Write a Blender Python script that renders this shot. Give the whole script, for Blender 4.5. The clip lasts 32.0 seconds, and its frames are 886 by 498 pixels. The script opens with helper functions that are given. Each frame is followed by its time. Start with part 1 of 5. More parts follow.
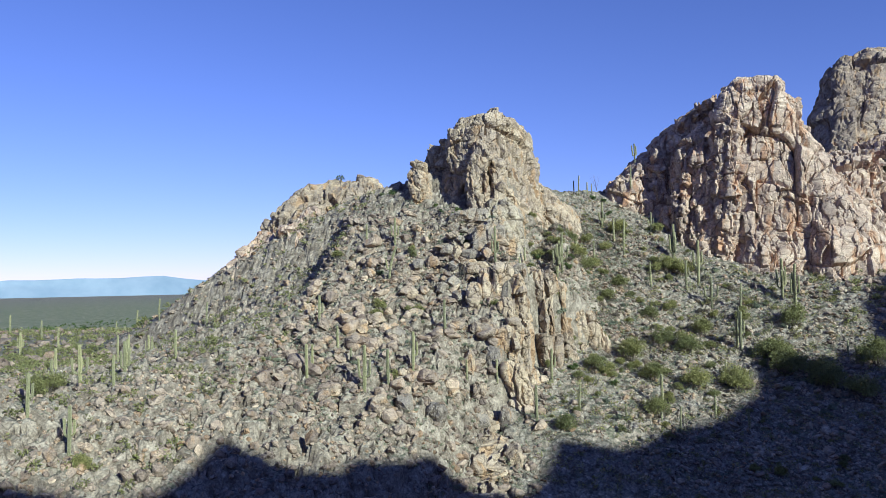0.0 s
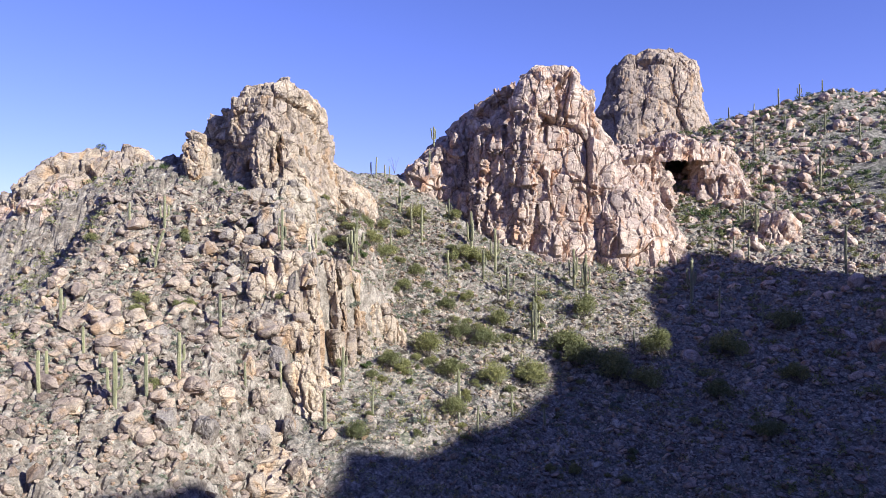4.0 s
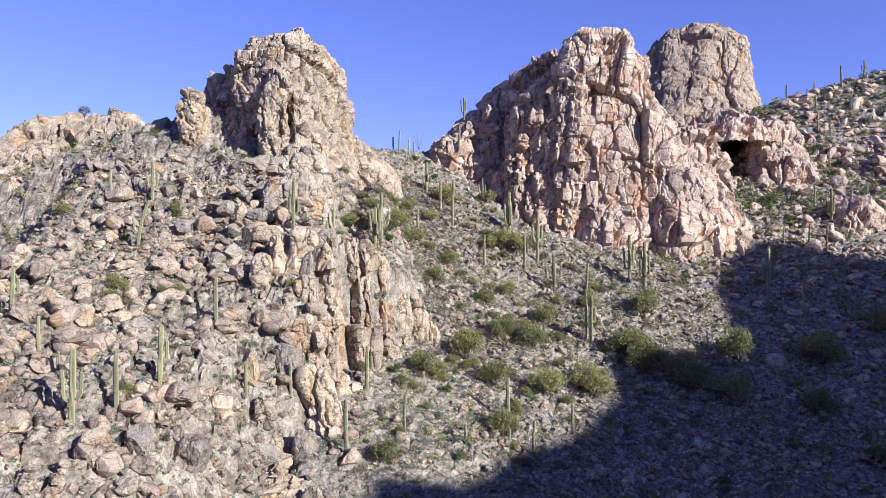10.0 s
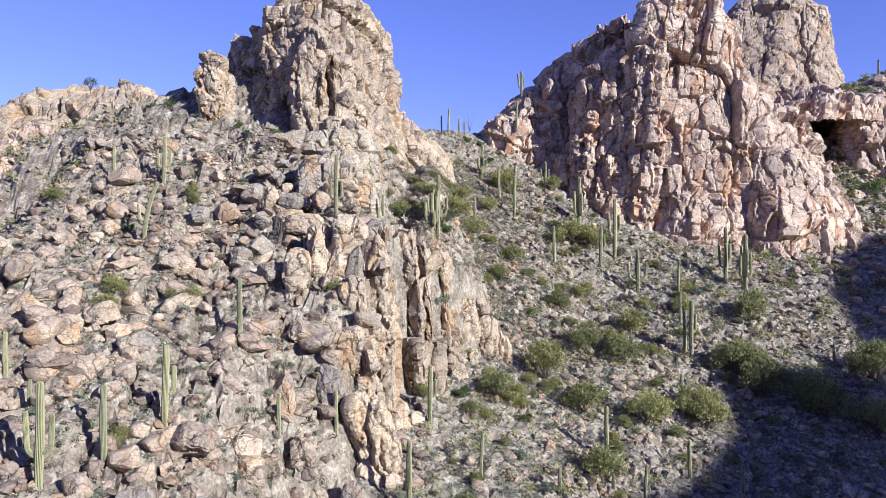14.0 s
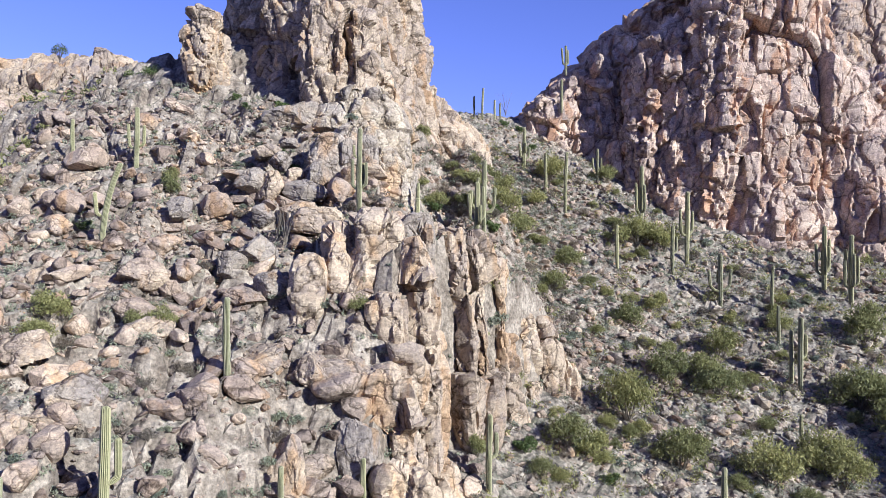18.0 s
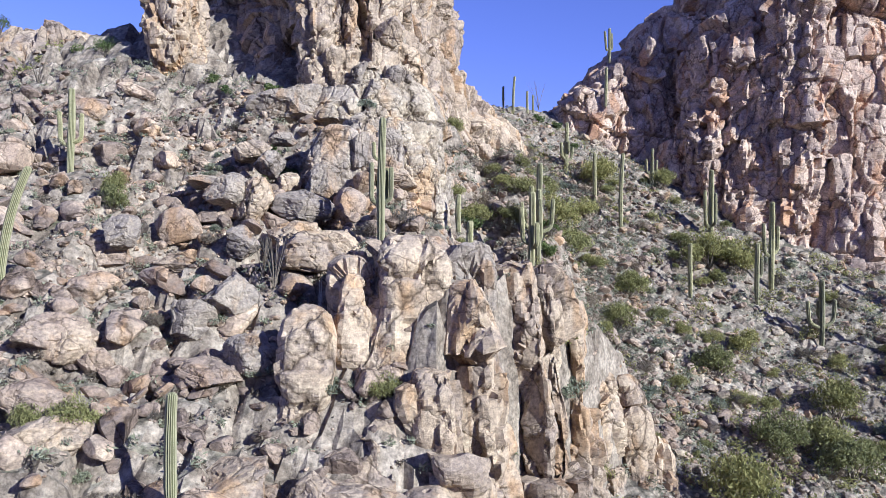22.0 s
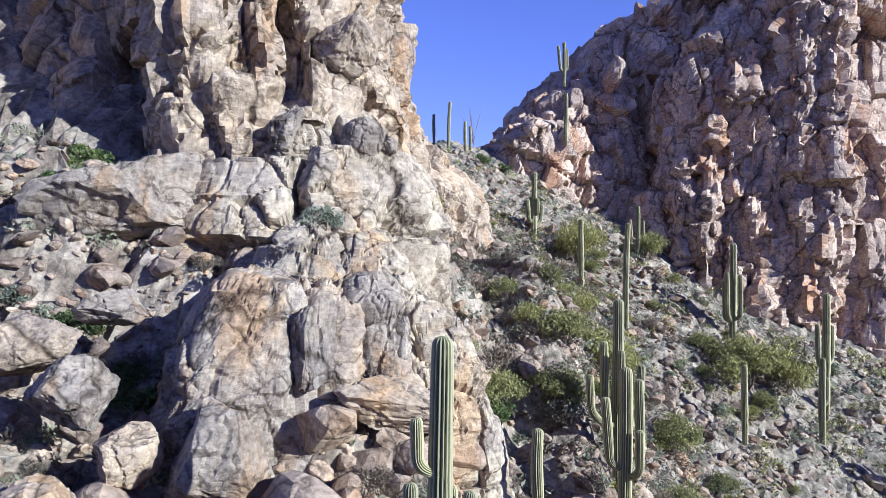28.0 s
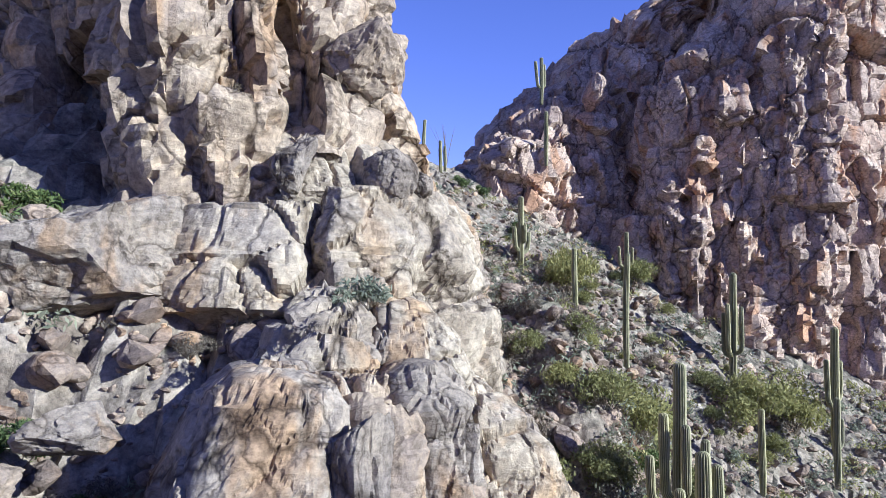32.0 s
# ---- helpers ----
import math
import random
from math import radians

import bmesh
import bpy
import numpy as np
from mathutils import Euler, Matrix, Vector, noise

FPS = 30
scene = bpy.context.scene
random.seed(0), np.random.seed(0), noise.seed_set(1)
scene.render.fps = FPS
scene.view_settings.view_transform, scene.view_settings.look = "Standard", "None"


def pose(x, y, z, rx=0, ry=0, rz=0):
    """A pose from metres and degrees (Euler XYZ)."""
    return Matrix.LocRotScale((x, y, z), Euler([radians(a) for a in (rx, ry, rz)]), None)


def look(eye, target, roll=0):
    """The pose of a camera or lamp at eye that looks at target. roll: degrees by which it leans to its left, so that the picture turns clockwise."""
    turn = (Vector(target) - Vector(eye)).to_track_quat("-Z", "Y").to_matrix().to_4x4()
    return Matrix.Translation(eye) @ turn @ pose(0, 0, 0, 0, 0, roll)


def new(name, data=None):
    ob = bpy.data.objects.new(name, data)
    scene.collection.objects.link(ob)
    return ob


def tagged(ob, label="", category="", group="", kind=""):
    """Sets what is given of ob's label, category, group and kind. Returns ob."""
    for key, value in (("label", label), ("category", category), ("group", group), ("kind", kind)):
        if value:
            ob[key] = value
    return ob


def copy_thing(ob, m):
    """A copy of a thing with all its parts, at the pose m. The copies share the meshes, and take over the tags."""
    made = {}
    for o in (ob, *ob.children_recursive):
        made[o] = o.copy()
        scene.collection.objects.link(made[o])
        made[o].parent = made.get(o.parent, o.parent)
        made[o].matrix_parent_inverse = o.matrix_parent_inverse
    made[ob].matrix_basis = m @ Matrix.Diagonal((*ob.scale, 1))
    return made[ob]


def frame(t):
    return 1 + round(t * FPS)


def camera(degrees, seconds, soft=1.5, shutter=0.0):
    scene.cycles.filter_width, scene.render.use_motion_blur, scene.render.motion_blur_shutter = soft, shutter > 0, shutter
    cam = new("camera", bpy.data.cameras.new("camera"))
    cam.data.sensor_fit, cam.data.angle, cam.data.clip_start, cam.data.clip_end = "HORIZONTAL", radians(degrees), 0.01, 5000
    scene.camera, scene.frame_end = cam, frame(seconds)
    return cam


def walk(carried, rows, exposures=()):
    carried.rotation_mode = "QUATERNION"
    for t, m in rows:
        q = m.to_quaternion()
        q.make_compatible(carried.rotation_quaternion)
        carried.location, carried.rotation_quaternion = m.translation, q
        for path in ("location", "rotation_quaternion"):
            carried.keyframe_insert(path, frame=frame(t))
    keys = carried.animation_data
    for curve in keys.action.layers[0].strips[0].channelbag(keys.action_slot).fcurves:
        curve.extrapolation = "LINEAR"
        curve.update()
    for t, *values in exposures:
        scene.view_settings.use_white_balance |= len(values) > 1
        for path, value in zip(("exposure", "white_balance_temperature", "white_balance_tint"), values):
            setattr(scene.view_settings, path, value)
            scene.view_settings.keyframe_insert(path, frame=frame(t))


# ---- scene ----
cam = camera(60.82, 32.0, soft=0.8)
PATH = [
    (0.0, (-0.00, -140.00, 60.00), (-4.13, -120.46, 60.96), -1.15),
    (0.5, (-0.06, -139.09, 60.40), (-5.17, -119.77, 61.28), -1.02),
    (1.0, (-0.16, -138.13, 60.86), (-1.87, -118.22, 61.57), -0.89),
    (1.5, (-0.25, -136.90, 61.12), (-0.22, -116.91, 61.70), -0.77),
    (2.0, (-0.28, -135.42, 61.28), (0.51, -115.44, 61.78), -0.65),
    (2.5, (-0.31, -133.62, 61.37), (0.65, -113.65, 61.81), -0.67),
    (3.0, (-0.24, -131.86, 61.38), (0.78, -111.89, 61.80), -0.67),
    (3.5, (-0.28, -130.11, 61.46), (0.89, -110.15, 61.85), -0.69),
    (5.5, (-0.72, -122.89, 61.65), (0.46, -102.93, 61.97), -0.45),
    (6.0, (-0.99, -121.09, 61.56), (0.22, -101.13, 61.90), -0.39),
    (6.5, (-1.23, -119.28, 61.49), (0.03, -99.32, 61.85), -0.36),
    (7.0, (-1.48, -117.55, 61.28), (-0.24, -97.59, 61.63), -0.27),
    (7.5, (-1.77, -115.88, 60.88), (-0.56, -95.92, 61.21), -0.27),
    (8.0, (-2.23, -114.17, 60.43), (-1.01, -94.21, 60.78), -0.13),
    (8.5, (-2.66, -112.60, 60.05), (-1.50, -92.64, 60.40), -0.01),
    (9.0, (-3.05, -111.01, 59.70), (-1.93, -91.05, 60.01), 0.00),
    (9.5, (-3.47, -109.51, 59.55), (-2.40, -89.55, 59.87), 0.02),
    (10.0, (-3.92, -107.72, 59.46), (-2.92, -87.75, 59.79), 0.02),
    (10.5, (-4.37, -105.83, 59.45), (-3.42, -85.86, 59.75), 0.07),
    (11.0, (-4.93, -103.70, 59.50), (-3.98, -83.72, 59.78), 0.09),
    (11.5, (-5.54, -101.21, 59.57), (-4.70, -81.22, 59.83), 0.13),
    (12.0, (-6.20, -98.61, 59.56), (-5.49, -78.62, 59.79), 0.10),
    (12.5, (-6.76, -96.32, 59.63), (-6.17, -76.33, 59.84), 0.13),
    (13.0, (-7.28, -93.94, 59.68), (-6.82, -73.95, 59.88), 0.14),
    (13.5, (-7.74, -91.47, 59.65), (-7.39, -71.47, 59.87), 0.11),
    (14.0, (-8.26, -88.93, 59.70), (-7.94, -68.94, 59.89), 0.10),
    (14.5, (-8.78, -86.61, 59.73), (-8.47, -66.62, 59.92), 0.18),
    (16.5, (-10.40, -77.11, 60.12), (-10.22, -57.11, 60.28), 0.07),
    (17.0, (-10.81, -74.88, 60.21), (-10.65, -54.88, 60.36), 0.10),
    (17.5, (-11.22, -72.68, 60.23), (-11.08, -52.69, 60.39), 0.14),
    (18.0, (-11.65, -70.42, 60.35), (-11.56, -50.42, 60.50), 0.25),
    (18.5, (-11.97, -68.30, 60.37), (-11.92, -48.30, 60.50), 0.23),
    (19.0, (-12.33, -66.04, 60.40), (-12.32, -46.04, 60.55), 0.20),
    (19.5, (-12.61, -64.06, 60.44), (-12.60, -44.06, 60.59), 0.26),
    (20.0, (-12.97, -61.99, 60.41), (-12.98, -41.99, 60.60), 0.28),
    (20.5, (-13.33, -59.89, 60.61), (-13.35, -39.89, 60.78), 0.25),
    (21.0, (-13.76, -57.69, 61.26), (-13.69, -37.69, 61.44), 0.31),
    (21.5, (-14.26, -55.39, 62.09), (-14.15, -35.39, 62.23), 0.49),
    (22.0, (-14.66, -53.11, 62.74), (-14.56, -33.11, 62.87), 0.54),
    (22.5, (-15.05, -51.15, 63.36), (-14.99, -31.15, 63.46), 0.66),
    (23.0, (-15.48, -49.01, 64.04), (-15.45, -29.01, 64.12), 0.69),
    (23.5, (-15.96, -46.89, 64.71), (-15.94, -26.89, 64.79), 0.66),
    (24.0, (-16.46, -44.88, 65.43), (-16.46, -24.88, 65.53), 0.70),
    (24.5, (-16.97, -42.84, 66.13), (-16.99, -22.84, 66.23), 0.77),
    (26.5, (-19.47, -32.68, 68.77), (-17.64, -12.77, 68.93), 0.37),
    (27.0, (-19.82, -30.19, 69.45), (-16.92, -10.40, 69.64), 0.29),
    (27.5, (-20.09, -27.68, 70.43), (-16.46, -8.01, 70.58), 0.28),
    (28.0, (-20.17, -25.89, 71.19), (-16.17, -6.29, 71.35), 0.18),
    (28.5, (-20.20, -25.07, 71.60), (-16.07, -5.51, 71.73), 0.17),
    (29.0, (-20.26, -22.61, 72.64), (-15.82, -3.11, 72.77), 0.13),
    (29.5, (-20.40, -20.68, 72.99), (-15.63, -1.26, 73.18), 0.04),
    (30.0, (-20.75, -19.95, 73.02), (-15.40, -0.68, 73.18), -0.06),
    (30.5, (-21.11, -19.87, 72.94), (-15.33, -0.72, 73.20), 0.11),
    (31.0, (-21.40, -20.05, 72.75), (-15.73, -0.87, 73.16), -0.08),
    (31.5, (-21.66, -20.15, 72.66), (-16.16, -0.93, 73.16), -0.17),
    (32.0, (-21.80, -20.14, 72.64), (-16.37, -0.90, 73.15), -0.22),
]
walk(cam, [(t, look(eye, target, roll)) for t, eye, target, roll in PATH],
     [(0.0, 0.50, 5150, -6), (1.0, 0.44, 5150, 2), (1.8, 0.88, 5320, 7), (4.0, 0.90, 5350, 11), (14.0, 0.86, 5290, 11), (24.0, 0.80, 5060, 11), (28.0, 0.92, 4980, 9), (32.0, 0.92, 4960, 8)])

# ---- sky and sun ----
SUN_AZ = radians(131)   # from +y, clockwise: the sun stands behind the camera, to its right
SUN_EL = radians(24)
SUN_DIR = Vector((math.sin(SUN_AZ) * math.cos(SUN_EL), math.cos(SUN_AZ) * math.cos(SUN_EL), math.sin(SUN_EL)))
world = bpy.data.worlds.new("world")
scene.world = world
world.use_nodes = True
wn = world.node_tree.nodes
sky = wn.new("ShaderNodeTexSky")
sky.sky_type = "NISHITA"
sky.sun_disc = False
sky.sun_elevation = SUN_EL
sky.sun_rotation = SUN_AZ
sky.altitude = 800
sky.air_density, sky.dust_density, sky.ozone_density = 1.0, 0.05, 3.0
wn["Background"].inputs["Strength"].default_value = 0.057
cast = wn.new("ShaderNodeMix")
cast.data_type, cast.blend_type = "RGBA", "MULTIPLY"
cast.inputs[0].default_value = 1.0
cast.inputs[7].default_value = (1.42, 1.05, 1.62, 1)
world.node_tree.links.new(sky.outputs[0], cast.inputs[6])
world.node_tree.links.new(cast.outputs[2], wn["Background"].inputs[0])
sun = new("sun", bpy.data.lights.new("sun", "SUN"))
sun.data.energy, sun.data.angle, sun.data.color = 5.0, radians(0.55), (1.0, 0.93, 0.76)
sun.matrix_world = look(SUN_DIR * 300, (0, 0, 0))


# ---- noise on arrays ----
def _hash(i, j, k, s):
    n = (i.astype(np.int64) * 374761393 + j.astype(np.int64) * 668265263 + k.astype(np.int64) * 2147483647 + s * 144269) & 0xFFFFFFFF
    n = ((n ^ (n >> 13)) * 1274126177) & 0xFFFFFFFF
    n = ((n ^ (n >> 16)) * 2246822519) & 0xFFFFFFFF
    return ((n ^ (n >> 15)) & 0xFFFFFF) / float(0xFFFFFF)


def vnoise(p, s=0):
    """Smooth value noise in -1..1 for points of shape (n, 3)."""
    f = np.floor(p)
    w = p - f
    w = w * w * w * (w * (w * 6 - 15) + 10)
    i = f.astype(np.int64)
    out = 0
    for a in (0, 1):
        for b in (0, 1):
            for c in (0, 1):
                wt = (w[:, 0] if a else 1 - w[:, 0]) * (w[:, 1] if b else 1 - w[:, 1]) * (w[:, 2] if c else 1 - w[:, 2])
                out = out + wt * _hash(i[:, 0] + a, i[:, 1] + b, i[:, 2] + c, s)
    return out * 2 - 1


def fbm(p, octaves=4, s=0, gain=0.5):
    out, amp, tot = 0, 1.0, 0
    for o in range(octaves):
        out = out + amp * vnoise(p * 2.0 ** o + 17.3 * o, s + o)
        tot += amp
        amp *= gain
    return out / tot


def cells(p, s=0):
    """Cell noise: distance to the nearest joint (F2 - F1), a random value of the cell in 0..1, and the way from its middle."""
    f = np.floor(p).astype(np.int64)
    d1 = np.full(len(p), 9.0)
    d2 = np.full(len(p), 9.0)
    idv = np.zeros(len(p))
    rel = np.zeros_like(p)
    for a in (-1, 0, 1):
        for b in (-1, 0, 1):
            for c in (-1, 0, 1):
                i, j, k = f[:, 0] + a, f[:, 1] + b, f[:, 2] + c
                h = _hash(i, j, k, s + 3)
                h2 = (h * 911.7) % 1.0
                h3 = (h * 5077.3) % 1.0
                v = p - np.stack([i + 0.12 + 0.76 * h2, j + 0.12 + 0.76 * h3, k + 0.12 + 0.76 * ((h * 1733.1) % 1.0)], 1)
                d = np.sqrt((v ** 2).sum(1))
                near = d < d1
                d2 = np.where(near, d1, np.minimum(d2, d))
                idv = np.where(near, h, idv)
                rel = np.where(near[:, None], v, rel)
                d1 = np.where(near, d, d1)
    return d2 - d1, idv, rel


def smooth(a, b, x):
    t = np.clip((x - a) / (b - a), 0, 1)
    return t * t * (3 - 2 * t)


def joints(p, s=0):
    """Blocks between three sets of joints, staggered from bed to bed and of uneven length: distance to the nearest joint, a random value of the block in 0..1, and the way from its middle."""
    turn_z, dip_x, dip_y = (s * 0.73) % 3.1, 0.20 * math.sin(s * 1.7), 0.20 * math.cos(s * 2.3)
    q = p @ np.array(Euler((dip_x, dip_y, turn_z)).to_matrix()).T
    k = np.floor(q[:, 2]).astype(np.int64)
    zero = np.zeros_like(k)
    first, wide, cell = [], [], []
    for axis_no in (0, 1):
        u = q[:, axis_no] + 3.0 * _hash(k, zero + axis_no, zero, s + 11)
        pair = np.floor(u / 2).astype(np.int64)
        merged = _hash(pair, k, zero + axis_no, s + 12) < 0.4
        i = np.where(merged, pair * 2, np.floor(u).astype(np.int64))
        w = np.where(merged, 2.0, 1.0)
        first.append(u - i)
        wide.append(w)
        cell.append(i)
    fz = q[:, 2] - k
    edge = np.minimum(np.minimum(first[0], wide[0] - first[0]), np.minimum(first[1], wide[1] - first[1]))
    edge = np.minimum(edge, np.minimum(fz, 1 - fz))
    idv = _hash(cell[0], cell[1], k, s + 13)
    rel = np.stack([first[0] / wide[0] - 0.5, first[1] / wide[1] - 0.5, fz - 0.5], 1)
    return edge, idv, rel


def blocky(p, size, s=0, crack=0.12, warp=0.2, stretch=(1, 1, 1), tilt=1.6, jointed=False):
    """Fractured rock: each block stands out by its own amount and has a face that leans its own way (about -1..1); joints in between (0..1)."""
    q = p / size / np.array(stretch) + warp * np.stack([vnoise(p / size * 1.1, s + 31), vnoise(p / size * 1.1, s + 32), vnoise(p / size * 1.1, s + 33)], 1)
    edge, idv, rel = joints(q, s) if jointed else cells(q, s)
    lean = np.stack([(idv * 97.13) % 1.0, (idv * 57.31) % 1.0, (idv * 131.71) % 1.0], 1) - 0.5
    gap = 1 - smooth(0.0, crack, edge)
    if jointed:
        gap = gap * (0.25 + 1.1 * ((idv * 711.3) % 1.0))
    return idv * 2 - 1 + tilt * 2 * (lean * rel).sum(1), gap


# ---- materials ----
def mat(name, rough=0.9):
    m = bpy.data.materials.new(name)
    m.use_nodes = True
    b = m.node_tree.nodes["Principled BSDF"]
    b.inputs["Roughness"].default_value = rough
    b.inputs["Specular IOR Level"].default_value = 0.25
    return m, m.node_tree.nodes, m.node_tree.links, b


def ramp(n, stops):
    r = n.new("ShaderNodeValToRGB")
    e = r.color_ramp.elements
    while len(e) > len(stops):
        e.remove(e[-1])
    while len(e) < len(stops):
        e.new(0.5)
    for q, (pos, col) in zip(e, stops):
        q.position = pos
        q.color = (*col, 1) if len(col) == 3 else col
    return r


def tex(n, l, vec, scale, detail=6, rough=0.6, distort=0.0):
    t = n.new("ShaderNodeTexNoise")
    t.inputs["Scale"].default_value = scale
    t.inputs["Detail"].default_value = detail
    t.inputs["Roughness"].default_value = rough
    t.inputs["Distortion"].default_value = distort
    l.new(vec, t.inputs["Vector"])
    return t.outputs[0]


def mix(n, l, fac, a, b, mode="MIX"):
    m = n.new("ShaderNodeMix")
    m.data_type = "RGBA"
    m.blend_type = mode
    for sock, v in ((m.inputs[0], fac), (m.inputs[6], a), (m.inputs[7], b)):
        if isinstance(v, (int, float)):
            sock.default_value = v
        elif isinstance(v, tuple):
            sock.default_value = (*v, 1)
        else:
            l.new(v, sock)
    return m.outputs[2]


def rock_material(name, pale, mid, dark, stain, varnish, amount=0.5, grain=1.0, vary=1.0):
    """Weathered granite gneiss: pale fresh faces, brown-grey varnish, rusty stains, fine cracks and pitted grain."""
    m, n, l, b = mat(name, 0.92)
    geo = n.new("ShaderNodeNewGeometry")
    pos = geo.outputs["Position"]
    oi = n.new("ShaderNodeObjectInfo")
    big = tex(n, l, pos, 0.09, 4, 0.6, 0.6)
    medium = tex(n, l, pos, 0.55, 7, 0.65, 0.4)
    fine = tex(n, l, pos, 5.0 * grain, 9, 0.72)
    c1 = ramp(n, [(0.30, dark), (0.47, mid), (0.66, pale)])
    l.new(medium, c1.inputs[0])
    col = c1.outputs[0]
    # grey-brown varnish in blotches
    v = ramp(n, [(0.55 - 0.12 * amount, (0, 0, 0)), (0.62 - 0.06 * amount, (0.6, 0.6, 0.6))])
    l.new(tex(n, l, pos, 0.33, 8, 0.68, 0.8), v.inputs[0])
    col = mix(n, l, v.outputs[0], col, varnish)
    # rust stains, drawn out downwards
    mp = n.new("ShaderNodeMapping")
    mp.inputs["Scale"].default_value = (0.5, 0.5, 0.13)
    l.new(pos, mp.inputs["Vector"])
    r = ramp(n, [(0.53, (0, 0, 0)), (0.63, (0.8, 0.8, 0.8))])
    l.new(tex(n, l, mp.outputs[0], 1.0, 6, 0.6, 0.5), r.inputs[0])
    col = mix(n, l, r.outputs[0], col, stain)
    # broad drift of tone
    br = ramp(n, [(0.3, (0.74, 0.73, 0.75)), (0.7, (1.16, 1.14, 1.08))])
    l.new(big, br.inputs[0])
    col = mix(n, l, 1.0, col, br.outputs[0], "MULTIPLY")
    fr = ramp(n, [(0.36, (0.36, 0.35, 0.35)), (0.5, (0.98, 0.98, 0.98)), (0.64, (1.5, 1.48, 1.42))])
    l.new(fine, fr.inputs[0])
    col = mix(n, l, 0.62, col, fr.outputs[0], "MULTIPLY")
    # tone of each stone
    ra = ramp(n, [(0.0, (0.62, 0.60, 0.61)), (0.5, (0.88, 0.86, 0.85)), (1.0, (1.14, 1.11, 1.07))])
    l.new(geo.outputs["Random Per Island"], ra.inputs[0])
    col = mix(n, l, vary, col, ra.outputs[0], "MULTIPLY")
    rb = ramp(n, [(0.0, (0.70, 0.685, 0.71)), (1.0, (1.14, 1.12, 1.09))])
    l.new(oi.outputs["Random"], rb.inputs[0])
    col = mix(n, l, vary, col, rb.outputs[0], "MULTIPLY")
    # lichen specks
    li = ramp(n, [(0.66, (0, 0, 0)), (0.74, (0.5, 0.5, 0.5))])
    l.new(tex(n, l, pos, 9.0, 5, 0.7), li.inputs[0])
    col = mix(n, l, li.outputs[0], col, (0.33, 0.34, 0.30))
    # hair cracks
    vo = n.new("ShaderNodeTexVoronoi")
    vo.feature = "DISTANCE_TO_EDGE"
    vo.inputs["Scale"].default_value = 1.1
    wv = mix(n, l, 0.55, pos, tex_color(n, l, pos, 1.4))
    l.new(wv, vo.inputs["Vector"])
    cr = ramp(n, [(0.0, (0.0, 0.0, 0.0)), (0.06, (1, 1, 1))])
    l.new(vo.outputs["Distance"], cr.inputs[0])
    vo2 = n.new("ShaderNodeTexVoronoi")
    vo2.feature = "DISTANCE_TO_EDGE"
    vo2.inputs["Scale"].default_value = 0.36
    wv2 = mix(n, l, 0.68, pos, tex_color(n, l, pos, 0.7))
    l.new(wv2, vo2.inputs["Vector"])
    cr2 = ramp(n, [(0.0, (0, 0, 0)), (0.036, (1, 1, 1))])
    l.new(vo2.outputs["Distance"], cr2.inputs[0])
    # dirt in the cracks
    for crk, deep in ((cr, 0.62), (cr2, 0.85)):
        dirt = ramp(n, [(0.0, (0.22, 0.19, 0.17)), (0.5, (1, 1, 1))])
        l.new(crk.outputs[0], dirt.inputs[0])
        col = mix(n, l, deep, col, dirt.outputs[0], "MULTIPLY")
    # fine layering
    ms = n.new("ShaderNodeMapping")
    ms.inputs["Rotation"].default_value = (0.16, -0.22, 0.3)
    ms.inputs["Scale"].default_value = (0.8, 0.8, 3.0)
    l.new(pos, ms.inputs["Vector"])
    strata = tex(n, l, ms.outputs[0], 1.5, 9, 0.76, 1.1)
    st = ramp(n, [(0.38, (0.52, 0.50, 0.50)), (0.5, (1.0, 0.99, 0.98)), (0.63, (1.36, 1.35, 1.32))])
    l.new(strata, st.inputs[0])
    col = mix(n, l, 0.35, col, st.outputs[0], "MULTIPLY")
    l.new(col, b.inputs["Base Color"])
    # relief
    b1 = n.new("ShaderNodeBump")
    b1.inputs["Strength"].default_value, b1.inputs["Distance"].default_value = 0.7, 0.14
    l.new(medium_sum(n, l, pos), b1.inputs["Height"])
    b2 = n.new("ShaderNodeBump")
    b2.inputs["Strength"].default_value, b2.inputs["Distance"].default_value = 0.5, 0.12
    l.new(cr.outputs[0], b2.inputs["Height"])
    l.new(b1.outputs[0], b2.inputs["Normal"])
    b3 = n.new("ShaderNodeBump")
    b3.inputs["Strength"].default_value, b3.inputs["Distance"].default_value = 0.5, 0.25
    l.new(cr2.outputs[0], b3.inputs["Height"])
    l.new(b2.outputs[0], b3.inputs["Normal"])
    b5 = n.new("ShaderNodeBump")
    b5.inputs["Strength"].default_value, b5.inputs["Distance"].default_value = 0.55, 0.09
    l.new(strata, b5.inputs["Height"])
    l.new(b3.outputs[0], b5.inputs["Normal"])
    b4 = n.new("ShaderNodeBump")
    b4.inputs["Strength"].default_value, b4.inputs["Distance"].default_value = 0.7, 0.05
    l.new(fine, b4.inputs["Height"])
    l.new(b5.outputs[0], b4.inputs["Normal"])
    l.new(b4.outputs[0], b.inputs["Normal"])
    return m


def tex_color(n, l, vec, scale):
    t = n.new("ShaderNodeTexNoise")
    t.inputs["Scale"].default_value = scale
    t.inputs["Detail"].default_value = 4
    l.new(vec, t.inputs["Vector"])
    return t.outputs[1]


